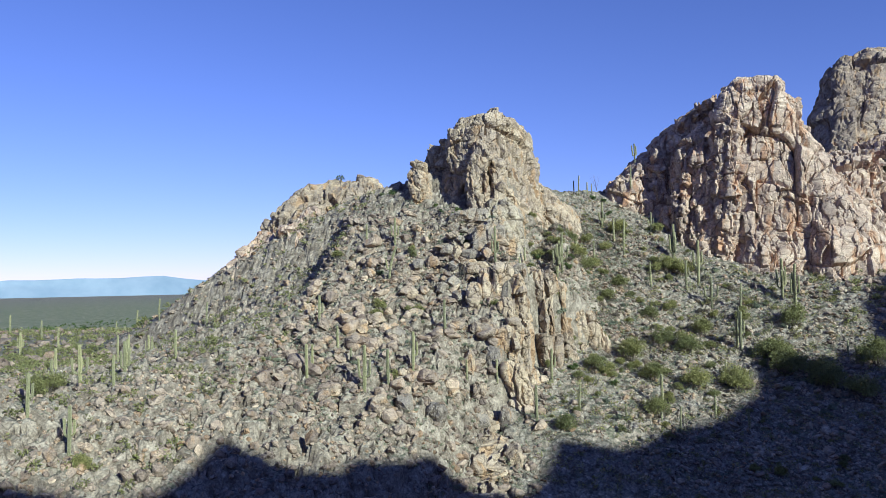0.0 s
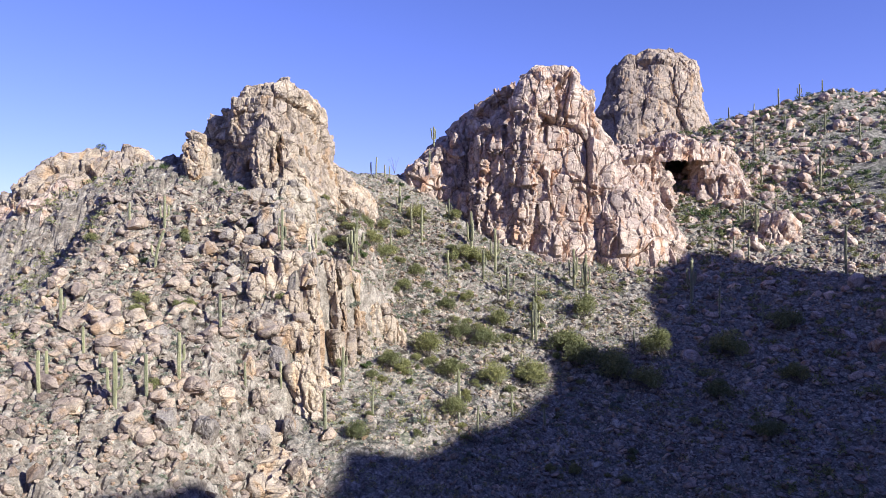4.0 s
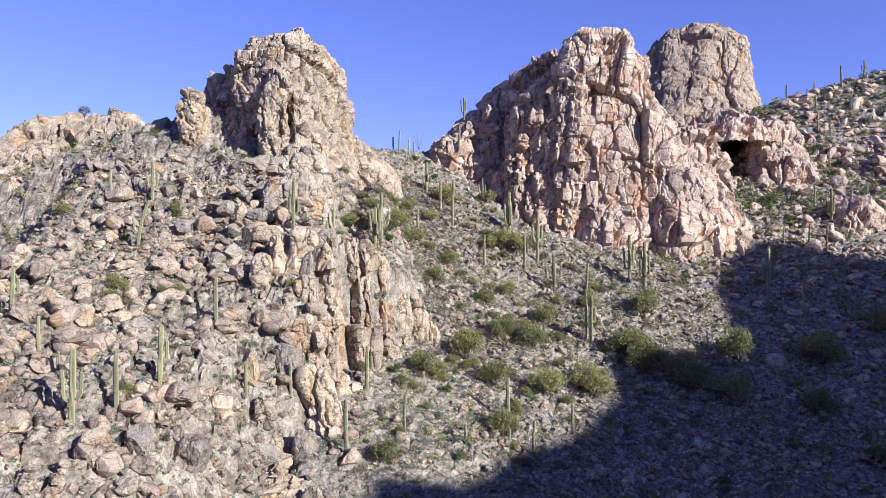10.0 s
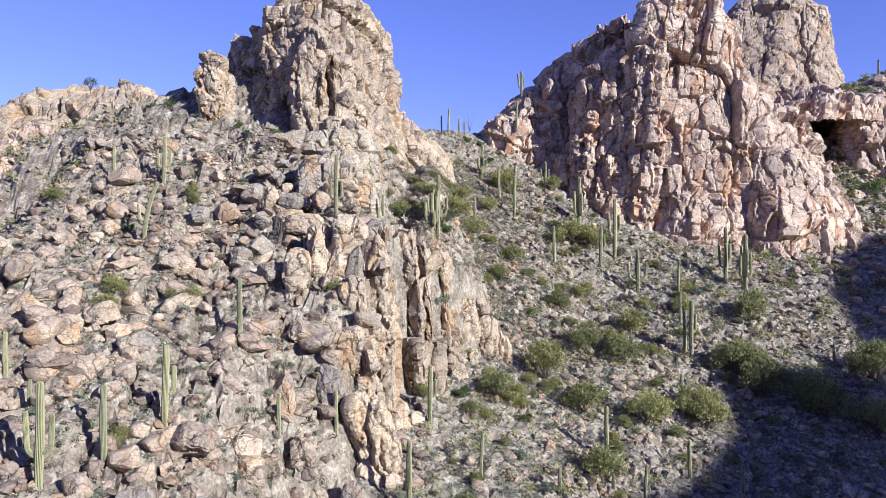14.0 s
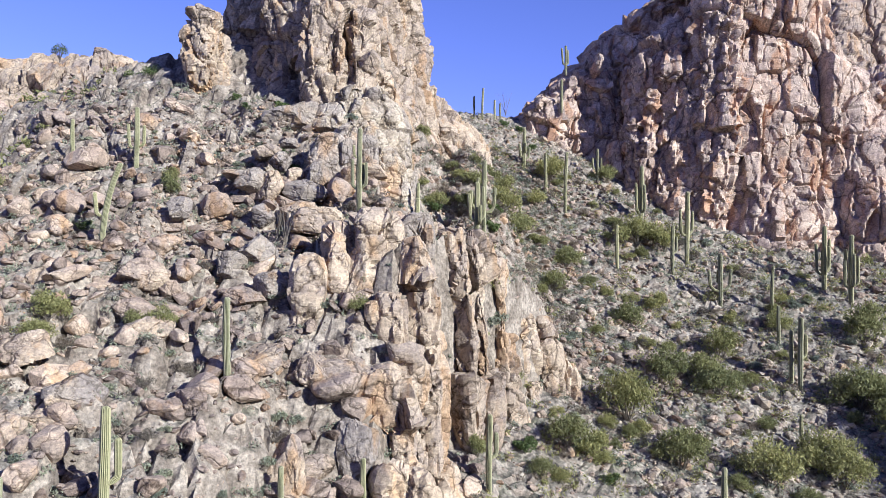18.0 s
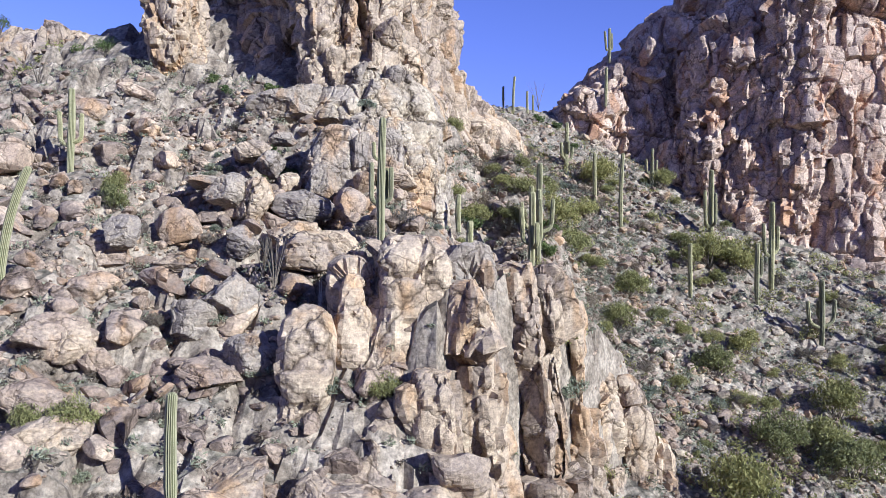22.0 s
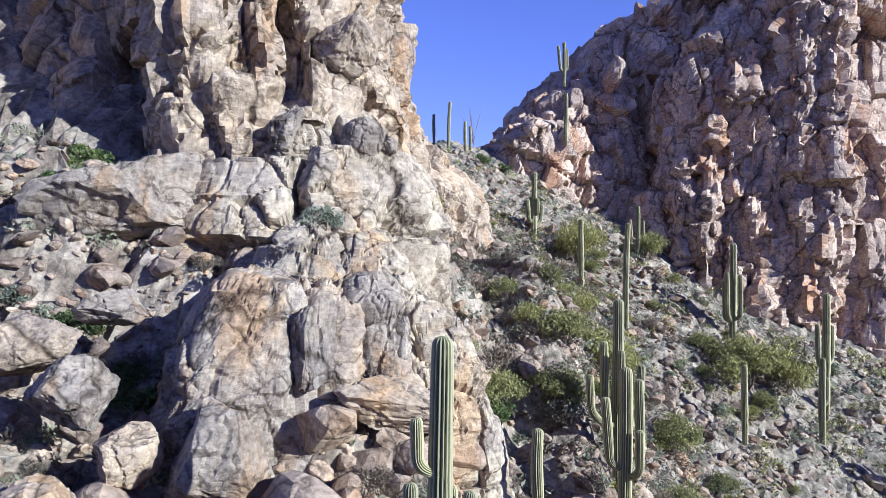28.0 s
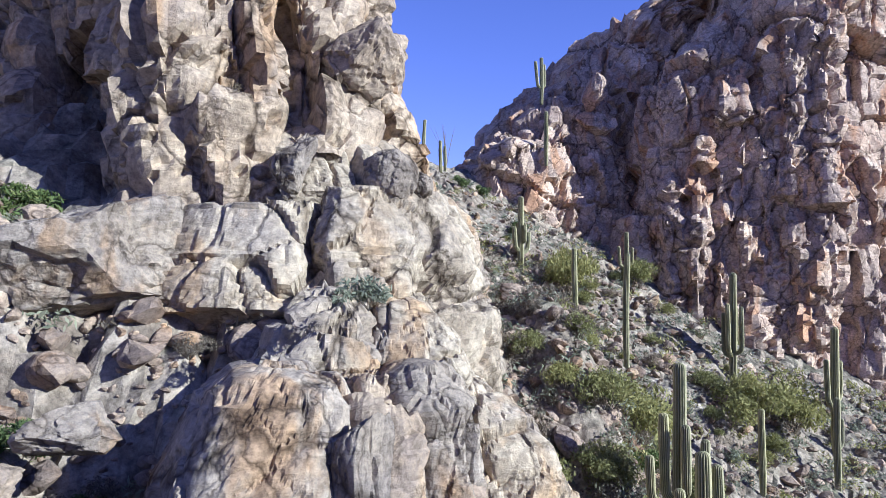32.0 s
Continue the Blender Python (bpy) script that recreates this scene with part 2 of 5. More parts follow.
def medium_sum(n, l, pos):
    t = n.new("ShaderNodeTexNoise")
    t.inputs["Scale"].default_value, t.inputs["Detail"].default_value, t.inputs["Roughness"].default_value = 1.7, 10, 0.68
    l.new(pos, t.inputs["Vector"])
    return t.outputs[0]


ROCK_PALE = rock_material("pale_tan_rock", (0.53, 0.432, 0.325), (0.435, 0.345, 0.256), (0.27, 0.207, 0.152), (0.44, 0.29, 0.165), (0.30, 0.244, 0.212), 0.4, vary=0.12)
ROCK_CREAM = rock_material("cream_bedrock", (0.49, 0.422, 0.33), (0.405, 0.34, 0.262), (0.26, 0.212, 0.162), (0.42, 0.29, 0.172), (0.30, 0.258, 0.235), 0.5, vary=0.12)
ROCK_RED = rock_material("reddish_brown_rock", (0.64, 0.512, 0.408), (0.525, 0.398, 0.312), (0.33, 0.238, 0.19), (0.46, 0.26, 0.15), (0.325, 0.252, 0.222), 0.4, vary=0.12)
ROCK_GREY = rock_material("grey_tan_boulder_rock", (0.50, 0.413, 0.325), (0.405, 0.322, 0.254), (0.27, 0.21, 0.17), (0.41, 0.275, 0.162), (0.285, 0.24, 0.212), 0.5, 1.3, vary=0.9)
ROCK_TAN = rock_material("tan_boulder_rock", (0.52, 0.425, 0.318), (0.425, 0.337, 0.249), (0.275, 0.212, 0.158), (0.42, 0.28, 0.16), (0.29, 0.24, 0.212), 0.4, 1.2, vary=0.3)
ROCK_MAUVE = rock_material("mauve_grey_boulder_rock", (0.42, 0.365, 0.305), (0.335, 0.285, 0.235), (0.225, 0.185, 0.155), (0.35, 0.235, 0.14), (0.25, 0.218, 0.203), 0.6, 1.2, vary=0.3)


def ground_material():
    """Stony soil on the gentle parts, bare rock where it is steep; desert flats with scrub far away."""
    m, n, l, b = mat("desert_ground", 0.95)
    geo = n.new("ShaderNodeNewGeometry")
    pos = geo.outputs["Position"]
    c = ramp(n, [(0.38, (0.09, 0.08, 0.063)), (0.5, (0.23, 0.20, 0.16)), (0.62, (0.43, 0.375, 0.305))])
    l.new(tex(n, l, pos, 0.8, 9, 0.7, 0.4), c.inputs[0])
    g = ramp(n, [(0.52, (0, 0, 0)), (0.66, (0.7, 0.7, 0.7))])
    l.new(tex(n, l, pos, 0.3, 7, 0.7, 0.5), g.inputs[0])
    col = mix(n, l, g.outputs[0], c.outputs[0], (0.16, 0.17, 0.095))
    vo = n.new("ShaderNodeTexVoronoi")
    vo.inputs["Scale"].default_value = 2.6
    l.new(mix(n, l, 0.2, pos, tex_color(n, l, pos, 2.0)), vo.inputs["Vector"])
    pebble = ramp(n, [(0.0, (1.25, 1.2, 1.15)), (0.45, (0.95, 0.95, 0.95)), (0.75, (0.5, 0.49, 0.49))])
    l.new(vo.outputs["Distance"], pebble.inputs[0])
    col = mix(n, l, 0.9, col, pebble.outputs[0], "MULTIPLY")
    # steep faces are rock
    sep = n.new("ShaderNodeSeparateXYZ")
    l.new(geo.outputs["True Normal"], sep.inputs[0])
    steep = ramp(n, [(0.60, (1, 1, 1)), (0.78, (0, 0, 0))])
    l.new(sep.outputs[2], steep.inputs[0])
    rk = ramp(n, [(0.38, (0.14, 0.11, 0.085)), (0.5, (0.25, 0.205, 0.16)), (0.62, (0.38, 0.32, 0.255))])
    l.new(tex(n, l, pos, 0.6, 9, 0.68, 0.6), rk.inputs[0])
    col = mix(n, l, steep.outputs[0], col, rk.outputs[0])
    fg = ramp(n, [(0.38, (0.5, 0.49, 0.48)), (0.5, (0.95, 0.95, 0.95)), (0.62, (1.4, 1.38, 1.34))])
    l.new(tex(n, l, pos, 4.0, 9, 0.74), fg.inputs[0])
    col = mix(n, l, 0.9, col, fg.outputs[0], "MULTIPLY")
    # scrub of the flats
    sp = n.new("ShaderNodeSeparateXYZ")
    l.new(pos, sp.inputs[0])
    low = n.new("ShaderNodeMapRange")
    low.inputs["From Min"].default_value, low.inputs["From Max"].default_value = 34, 14
    l.new(sp.outputs[2], low.inputs["Value"])
    scr = ramp(n, [(0.40, (0.32, 0.27, 0.18)), (0.50, (0.16, 0.165, 0.09)), (0.7, (0.11, 0.125, 0.068))])
    l.new(tex(n, l, pos, 0.10, 8, 0.75), scr.inputs[0])
    col = mix(n, l, low.outputs[0], col, scr.outputs[0])
    l.new(col, b.inputs["Base Color"])
    bp = n.new("ShaderNodeBump")
    bp.inputs["Strength"].default_value, bp.inputs["Distance"].default_value, bp.invert = 0.7, 0.12, True
    l.new(vo.outputs["Distance"], bp.inputs["Height"])
    b2 = n.new("ShaderNodeBump")
    b2.inputs["Strength"].default_value, b2.inputs["Distance"].default_value = 0.7, 0.2
    l.new(medium_sum(n, l, pos), b2.inputs["Height"])
    l.new(bp.outputs[0], b2.inputs["Normal"])
    l.new(b2.outputs[0], b.inputs["Normal"])
    return m


GROUND = ground_material()


def leaf_material(name, a, bcol, c):
    m, n, l, b = mat(name, 0.7)
    geo = n.new("ShaderNodeNewGeometry")
    oi = n.new("ShaderNodeObjectInfo")
    r = ramp(n, [(0.0, a), (0.5, bcol), (1.0, c)])
    l.new(geo.outputs["Random Per Island"], r.inputs[0])
    r2 = ramp(n, [(0.0, (0.75, 0.78, 0.8)), (1.0, (1.25, 1.2, 1.1))])
    l.new(oi.outputs["Random"], r2.inputs[0])
    col = mix(n, l, 1.0, r.outputs[0], r2.outputs[0], "MULTIPLY")
    l.new(col, b.inputs["Base Color"])
    tr = n.new("ShaderNodeBsdfTranslucent")
    l.new(col, tr.inputs["Color"])
    ms = n.new("ShaderNodeMixShader")
    ms.inputs[0].default_value = 0.4
    l.new(b.outputs[0], ms.inputs[1])
    l.new(tr.outputs[0], ms.inputs[2])
    l.new(ms.outputs[0], n["Material Output"].inputs["Surface"])
    return m


LEAF_GREEN = leaf_material("palo_verde_leaves", (0.15, 0.155, 0.06), (0.255, 0.25, 0.10), (0.38, 0.36, 0.16))
LEAF_DARK = leaf_material("dark_green_leaves", (0.06, 0.09, 0.03), (0.11, 0.15, 0.055), (0.20, 0.23, 0.09))
LEAF_GREY = leaf_material("grey_green_brittlebush_leaves", (0.17, 0.185, 0.13), (0.26, 0.275, 0.20), (0.36, 0.37, 0.28))
LEAF_DRY = leaf_material("dry_grey_brown_twigs", (0.12, 0.095, 0.075), (0.20, 0.165, 0.13), (0.29, 0.25, 0.20))


def plain(name, lo, hi, scale, rough=0.85, bump=0.0):
    m, n, l, b = mat(name, rough)
    tc = n.new("ShaderNodeTexCoord")
    r = ramp(n, [(0.35, lo), (0.65, hi)])
    t = tex(n, l, tc.outputs["Object"], scale, 8, 0.65)
    l.new(t, r.inputs[0])
    l.new(r.outputs[0], b.inputs["Base Color"])
    if bump:
        bp = n.new("ShaderNodeBump")
        bp.inputs["Strength"].default_value, bp.inputs["Distance"].default_value = 0.6, bump
        l.new(t, bp.inputs["Height"])
        l.new(bp.outputs[0], b.inputs["Normal"])
    return m


BARK = plain("grey_brown_bark", (0.10, 0.08, 0.06), (0.22, 0.18, 0.14), 12, 0.95, 0.02)
DEADWOOD = plain("bleached_dead_wood", (0.35, 0.31, 0.26), (0.52, 0.47, 0.40), 10, 0.95, 0.02)


def cactus_material():
    """Ribbed grey-green skin, paler and browner along the ribs' crests where the spines sit, corky brown at the foot."""
    m, n, l, b = mat("saguaro_skin", 0.75)
    at = n.new("ShaderNodeAttribute")
    at.attribute_name = "rib"
    tc = n.new("ShaderNodeTexCoord")
    oi = n.new("ShaderNodeObjectInfo")
    t = tex(n, l, tc.outputs["Object"], 2.2, 7, 0.65)
    g = ramp(n, [(0.32, (0.14, 0.14, 0.07)), (0.52, (0.20, 0.198, 0.10)), (0.72, (0.26, 0.252, 0.14))])
    l.new(t, g.inputs[0])
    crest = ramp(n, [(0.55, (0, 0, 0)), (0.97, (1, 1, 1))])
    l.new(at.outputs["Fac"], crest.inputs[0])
    # shade between the ribs, put into the skin colour
    groove_shade = ramp(n, [(0.05, (0.40, 0.42, 0.40)), (0.5, (1, 1, 1))])
    l.new(at.outputs["Fac"], groove_shade.inputs[0])
    col = mix(n, l, crest.outputs[0], mix(n, l, 1.0, g.outputs[0], groove_shade.outputs[0], "MULTIPLY"), (0.42, 0.385, 0.25))
    r2 = ramp(n, [(0.0, (0.82, 0.82, 0.85)), (1.0, (1.22, 1.18, 1.08))])
    l.new(oi.outputs["Random"], r2.inputs[0])
    col = mix(n, l, 1.0, col, r2.outputs[0], "MULTIPLY")
    sc = ramp(n, [(0.64, (0, 0, 0)), (0.72, (0.8, 0.8, 0.8))])
    l.new(tex(n, l, tc.outputs["Object"], 1.3, 5, 0.6), sc.inputs[0])
    col = mix(n, l, sc.outputs[0], col, (0.24, 0.19, 0.125))
    l.new(col, b.inputs["Base Color"])
    return m


CACTUS = cactus_material()


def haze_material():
    """Far mountains, distance haze put into their blue colour and a faint glow."""
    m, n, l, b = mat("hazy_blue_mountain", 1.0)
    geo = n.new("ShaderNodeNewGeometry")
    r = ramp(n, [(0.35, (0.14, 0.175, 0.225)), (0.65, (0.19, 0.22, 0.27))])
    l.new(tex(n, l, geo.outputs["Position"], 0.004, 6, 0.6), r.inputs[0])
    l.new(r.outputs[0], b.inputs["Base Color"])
    # emission stands in for light scattered by the haze
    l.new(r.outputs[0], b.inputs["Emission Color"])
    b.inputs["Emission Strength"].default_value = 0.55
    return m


HAZE = haze_material()


# ---- the shape of the land ----
def gully(x, y):
    """Talus slope that climbs from the wash to the col and the high ridge."""
    yc = np.interp(x, [-30, -10, 5, 40, 70, 130], [44, 45, 55, 60, 86, 90])
    ye = np.clip(y, -62, yc)
    xe = np.clip(x, -14, 125)
    z = 52.46 - 0.301 * xe + 0.541 * ye + 0.003 * xe * xe - 0.00105 * xe * ye + 0.00088 * ye * ye
    z = z + 6 * smooth(60, 100, x) * smooth(50, 85, y)
    z = z - 2.7 * np.exp(-((x - 8) / 20) ** 2 - ((y - 8) / 16) ** 2) + 1.6 * np.exp(-((x - 50) / 15) ** 2 - ((y - 21) / 12) ** 2)
    z = z - 1.5 * np.maximum(-14 - x, 0) - 0.55 * np.maximum(y - yc, 0) - 0.3 * np.maximum(-62 - y, 0)
    return np.maximum(z, 8)


def nose(x, y):
    """The bouldery spur with the first spire on it."""
    xe, ye = np.clip(x, -95, -8), np.clip(y, -58, 9)
    z = 71.12 - 0.2589 * xe + 1.0706 * ye - 0.00485 * xe * xe + 0.00842 * xe * ye + 0.00363 * ye * ye
    w = np.maximum(x + 17, 0)
    z = z - 0.045 * w * w - 0.3 * w - 0.6 * w * smooth(-9, 0, y)
    z = z - 6.0 * smooth(-18.5, -15, x) * (1 - smooth(-11.5, -8, x)) * smooth(-10, -3, y)
    z = z - 1.0 * np.maximum(x + 24, 0) * smooth(-22, -32, y)
    z = z + 3.0 * np.exp(-((x + 16) ** 2 + (y + 17) ** 2) / 30) - 1.2 * np.exp(-((x + 24) ** 2 + (y + 10) ** 2) / 120)
    z = z - 2.6 * np.exp(-((x + 23.4) ** 2 + (y + 5.3) ** 2) / 4.0)
    z = z - 0.16 * np.maximum(-52 - x, 0) * smooth(10, -20, y)
    z = z - 5.5 * smooth(-47, -54, x) * smooth(5, -1, y) * smooth(-36, -12, y)
    z = z - 0.75 * np.maximum(y - 14, 0) - 0.42 * np.maximum(-95 - x, 0) - 0.5 * np.maximum(-58 - y, 0)
    return fin(x, y, z)


FIN_S = [-1.5, 1.7, 4.8, 9.0, 14.0, 18.0, 21.0, 26.0]
FIN_Z = [60.3, 62.0, 62.1, 61.9, 60.9, 58.4, 56.8, 53.5]


def fin(x, y, z):
    """Raises the spur's rim where the sheer fin of the cliff stands."""
    s = (x + 14) * 0.575 + (y + 20.5) * 0.818
    d = -((x + 14) * 0.818 - (y + 20.5) * 0.575)
    w = smooth(-2.2, -0.6, d) * (1 - smooth(2.5, 6.5, d)) * smooth(-2.5, -0.5, s) * (1 - smooth(20, 26, s))
    return z + w * np.maximum(np.interp(s, FIN_S, FIN_Z) - z, 0)


CLIFF_Y = [-90, -45, -36, -28, -20.5, -14.8, -9.0, -4.1, -0.9, 0.2]
CLIFF_X = [-7, -9.5, -11.5, -14.5, -14, -10.0, -5.95, -2.5, 1.2, 60]
CREST_S = [-300, -90, -86, -83, -81, -78, -72, -69, -66, -63, -61, -60, -58, -52, -47, -42, -38, -34.6, -33.2, -30, -25, -22, -19.5, -16, -11.8, -7.5, 1.5, 5, 8.3, 15.5, 17, 20.5, 23, 28, 34.6, 37.3, 41.5, 45, 49, 57, 69.6, 75, 78, 80, 81.5, 84, 100, 200, 400]
CREST_Z = [110, 139, 138.6, 137.6, 135, 131, 131.2, 135.9, 137.3, 137, 135, 131.3, 129.7, 130.9, 131.6, 130.4, 128.4, 126, 123.4, 120.5, 125.1, 127.4, 128.4, 126.2, 124.6, 125.8, 126, 124.7, 126.4, 127.6, 128, 131, 133.2, 134.4, 131.6, 129.4, 128, 133.8, 138.6, 144.2, 149.2, 150.4, 148, 141, 132, 122, 116, 110, 80]


def land(x, y):
    shelf = 50 - 0.016 * np.hypot(x + 60, y + 40) + 2.8 * np.sin(x * 0.031 + 1.0) * np.cos(y * 0.024)
    fall = smooth(170, 420, np.hypot(x + 40, (y - 20) * 1.05))
    shelf = shelf * (1 - fall) + 6 * fall
    g, n = gully(x, y), nose(x, y)
    n = n + smooth(-50, -76, x) * np.maximum(shelf - n, 0)
    edge = np.interp(y, CLIFF_Y, CLIFF_X)
    side = smooth(0.6, -0.8, x - edge)
    z = g + side * np.maximum(n - g, 0)
    # flats far out
    far = smooth(230, 520, np.hypot(x - 10, y - 10))
    z = z * (1 - far) + (3 + 34 * smooth(700, 4600, np.hypot(x, y))) * far
    # ridge across the valley, towards the sun
    sx, sy = math.sin(SUN_AZ), math.cos(SUN_AZ)
    along = (x - 15) * sx + (y + 25) * sy - 190
    s = -(x - 15) * sy + (y + 25) * sx
    ridge = np.interp(s, CREST_S, CREST_Z) - 0.9 * np.abs(along)
    return np.maximum(z, ridge)


def axis(lo, hi, step, out):
    core = np.arange(lo, hi + 1e-6, step)
    grow = [step]
    while sum(grow) < out:
        grow.append(grow[-1] * 1.085)
    tail = np.cumsum(grow)
    return np.concatenate([lo - tail[::-1], core, hi + tail])


def mesh_grid(name, V, nx, ny, material, wrap=False, shade=True):
    """A mesh from vertices in rows (ny rows of nx)."""
    i = np.arange(nx if wrap else nx - 1)
    j = np.arange(ny - 1)
    I, J = np.meshgrid(i, j)
    I2 = (I + 1) % nx
    q = np.stack([J * nx + I, J * nx + I2, (J + 1) * nx + I2, (J + 1) * nx + I], -1).reshape(-1, 4)
    me = bpy.data.meshes.new(name)
    me.vertices.add(len(V))
    me.vertices.foreach_set("co", V.astype(np.float32).ravel())
    me.loops.add(q.size)
    me.loops.foreach_set("vertex_index", q.astype(np.int32).ravel())
    me.polygons.add(len(q))
    me.polygons.foreach_set("loop_start", np.arange(0, q.size, 4, dtype=np.int32))
    me.polygons.foreach_set("use_smooth", np.full(len(q), shade))
    me.materials.append(material)
    me.update()
    me.validate()
    return me


def surface(x, y):
    """The land with its small relief, as built."""
    p = np.stack([x, y, 0 * x], 1)
    z = land(x, y)
    core = smooth(106, 92, np.abs(x - 6)) * smooth(80, 70, np.abs(y + 4))
    z = z + core * (1.3 * fbm(p / 14, 3, 5) + 0.45 * fbm(p / 3.2, 3, 9))
    q = np.stack([x, y, z], 1)
    idv, crack = blocky(q, 3.4, 40, 0.16)
    rock_edge = np.where(y > -1.5, -10.5, np.interp(y, CLIFF_Y, CLIFF_X))
    rocky = core * smooth(0.6, -4.0, x - rock_edge) * smooth(-100, -70, x)
    idv2, crack2 = blocky(q, 1.3, 50, 0.16)
    z = z + rocky * (0.5 * idv - 0.95 * crack + 0.24 * idv2 - 0.42 * crack2)
    z = z + core * (1 - rocky) * (0.18 * idv2 - 0.15 * crack2)
    return z


gx, gy = axis(-100, 112, 0.42, 4700), axis(-84, 76, 0.42, 4700)
GX, GY = np.meshgrid(gx, gy)
GZ = surface(GX.ravel(), GY.ravel())
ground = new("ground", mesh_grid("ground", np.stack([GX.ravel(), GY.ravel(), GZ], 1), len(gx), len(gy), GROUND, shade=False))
tagged(ground, "stony tan desert hillside falling to scrub-covered flats", "ground", kind="structure")
GZ2 = GZ.reshape(GX.shape)


def height(x, y):
    """Height of the built ground at arrays or numbers x, y."""
    x, y = np.atleast_1d(np.asarray(x, float)), np.atleast_1d(np.asarray(y, float))
    i = np.clip(np.searchsorted(gx, x) - 1, 0, len(gx) - 2)
    j = np.clip(np.searchsorted(gy, y) - 1, 0, len(gy) - 2)
    u = (x - gx[i]) / (gx[i + 1] - gx[i])
    v = (y - gy[j]) / (gy[j + 1] - gy[j])
    return (GZ2[j, i] * (1 - u) * (1 - v) + GZ2[j, i + 1] * u * (1 - v) + GZ2[j + 1, i] * (1 - u) * v + GZ2[j + 1, i + 1] * u * v)


# ---- far mountains ----
def far_range():
    n, rows = 260, 9
    a = np.linspace(-math.pi, math.pi, n, endpoint=False)
    ring = np.stack([np.cos(a) * 6, np.sin(a) * 6, 0 * a], 1)
    h = 145 + 75 * fbm(ring * 1.1, 5, 77)
    V = []
    for k in range(rows):
        f = k / (rows - 1)
        r = 4450 + 150 * f + 60 * fbm(ring * 3 + k * 0.2, 3, 78) * f
        V.append(np.stack([np.cos(a) * r, np.sin(a) * r, -30 + (30 + np.maximum(h, 60)) * f], 1))
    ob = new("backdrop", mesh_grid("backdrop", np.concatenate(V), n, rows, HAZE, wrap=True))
    tagged(ob, "hazy blue far mountain range on the horizon", "mountains", kind="structure")


far_range()


# ---- rock masses ----
def rock_mass(name, knots, step, material, seed, blocks=((4.5, 1.6, 0.9), (1.8, 0.7, 0.45)), stretch=(1, 1, 1.5), power=2.4, flute=0.0, roughness=1.0, label="", category="rock", rot=0.0, tilt=2.0, parent=None):
    """A standing mass of fractured rock. knots: z, centre x, y and half-widths in x, y, from the foot to the top."""
    K = np.array(knots, float)
    zs = [K[0, 0]]
    while zs[-1] < K[-1, 0]:
        zs.append(zs[-1] + step)
    zs = np.array(zs[:-1] + [K[-1, 0]])
    per = 2 * math.pi * np.sqrt((K[:, 3] ** 2 + K[:, 4] ** 2) / 2).max()
    n = int(per / step)
    pw = 2.0 / power
    fine = np.linspace(0, 2 * math.pi, 6001)
    am, bm_ = K[:, 3].mean(), K[:, 4].mean()
    fx = am * np.sign(np.cos(fine)) * np.abs(np.cos(fine)) ** pw
    fy = bm_ * np.sign(np.sin(fine)) * np.abs(np.sin(fine)) ** pw
    run = np.concatenate([[0], np.cumsum(np.hypot(np.diff(fx), np.diff(fy)))])
    th = np.interp(np.linspace(0, run[-1], n, endpoint=False), run, fine)
    cap = np.linspace(0.97, 0.0, max(6, int(min(K[-1, 3], K[-1, 4]) / step)))
    rows = []
    cx = np.sign(np.cos(th)) * np.abs(np.cos(th)) ** pw
    cy = np.sign(np.sin(th)) * np.abs(np.sin(th)) ** pw
    cr_, sr_ = math.cos(radians(rot)), math.sin(radians(rot))

    def ringpts(kx, ky, ax, ay, z):
        u, v = ax * cx, ay * cy
        return np.stack([kx + u * cr_ - v * sr_, ky + u * sr_ + v * cr_, 0 * th + z], 1)

    for z in zs:
        k = [np.interp(z, K[:, 0], K[:, c]) for c in (1, 2, 3, 4)]
        rows.append(ringpts(*k, z))
    k = K[-1]
    for f in cap:
        rise = (1 - f * f) * min(k[3], k[4]) * 0.22
        rows.append(ringpts(k[1], k[2], k[3] * f, k[4] * f, k[0] + rise))
    V = np.concatenate(rows)
    ny = len(rows)
    G3 = V.reshape(ny, n, 3)
    du = np.roll(G3, -1, 1) - np.roll(G3, 1, 1)
    dv = np.gradient(G3, axis=0)
    N = np.cross(du.reshape(-1, 3), dv.reshape(-1, 3))
    N /= np.linalg.norm(N, axis=1)[:, None] + 1e-9
    big = fbm(V / 9.0, 3, seed)
    V = V + N * (1.5 * roughness * big)[:, None]
    if flute:
        fl = fbm(np.stack([V[:, 0] / 1.9, V[:, 1] / 1.9, V[:, 2] / 16], 1), 3, seed + 5)
        V = V + N * (flute * (np.abs(fl) * 2 - 0.5))[:, None]
    P = V.copy()
    for q, (size, amp, cut) in enumerate(blocks):
        idv, crack = blocky(P, size, seed + 10 + 7 * q, 0.07 + 0.02 * q, 0.22, stretch, tilt, q != 1)
        V = V + N * (amp * idv * 0.5 - cut * crack)[:, None]
        # ledges: each block's top leans its own way
        V[:, 2] += 0.25 * amp * (idv - 0.5) * crack
    V = V + N * (0.10 * roughness * fbm(P / 0.7, 3, seed + 60))[:, None]
    ob = new(name, mesh_grid(name, V, n, ny, material, wrap=True, shade=False))
    if parent:
        ob.parent = parent
        return ob
    return tagged(ob, label, category)


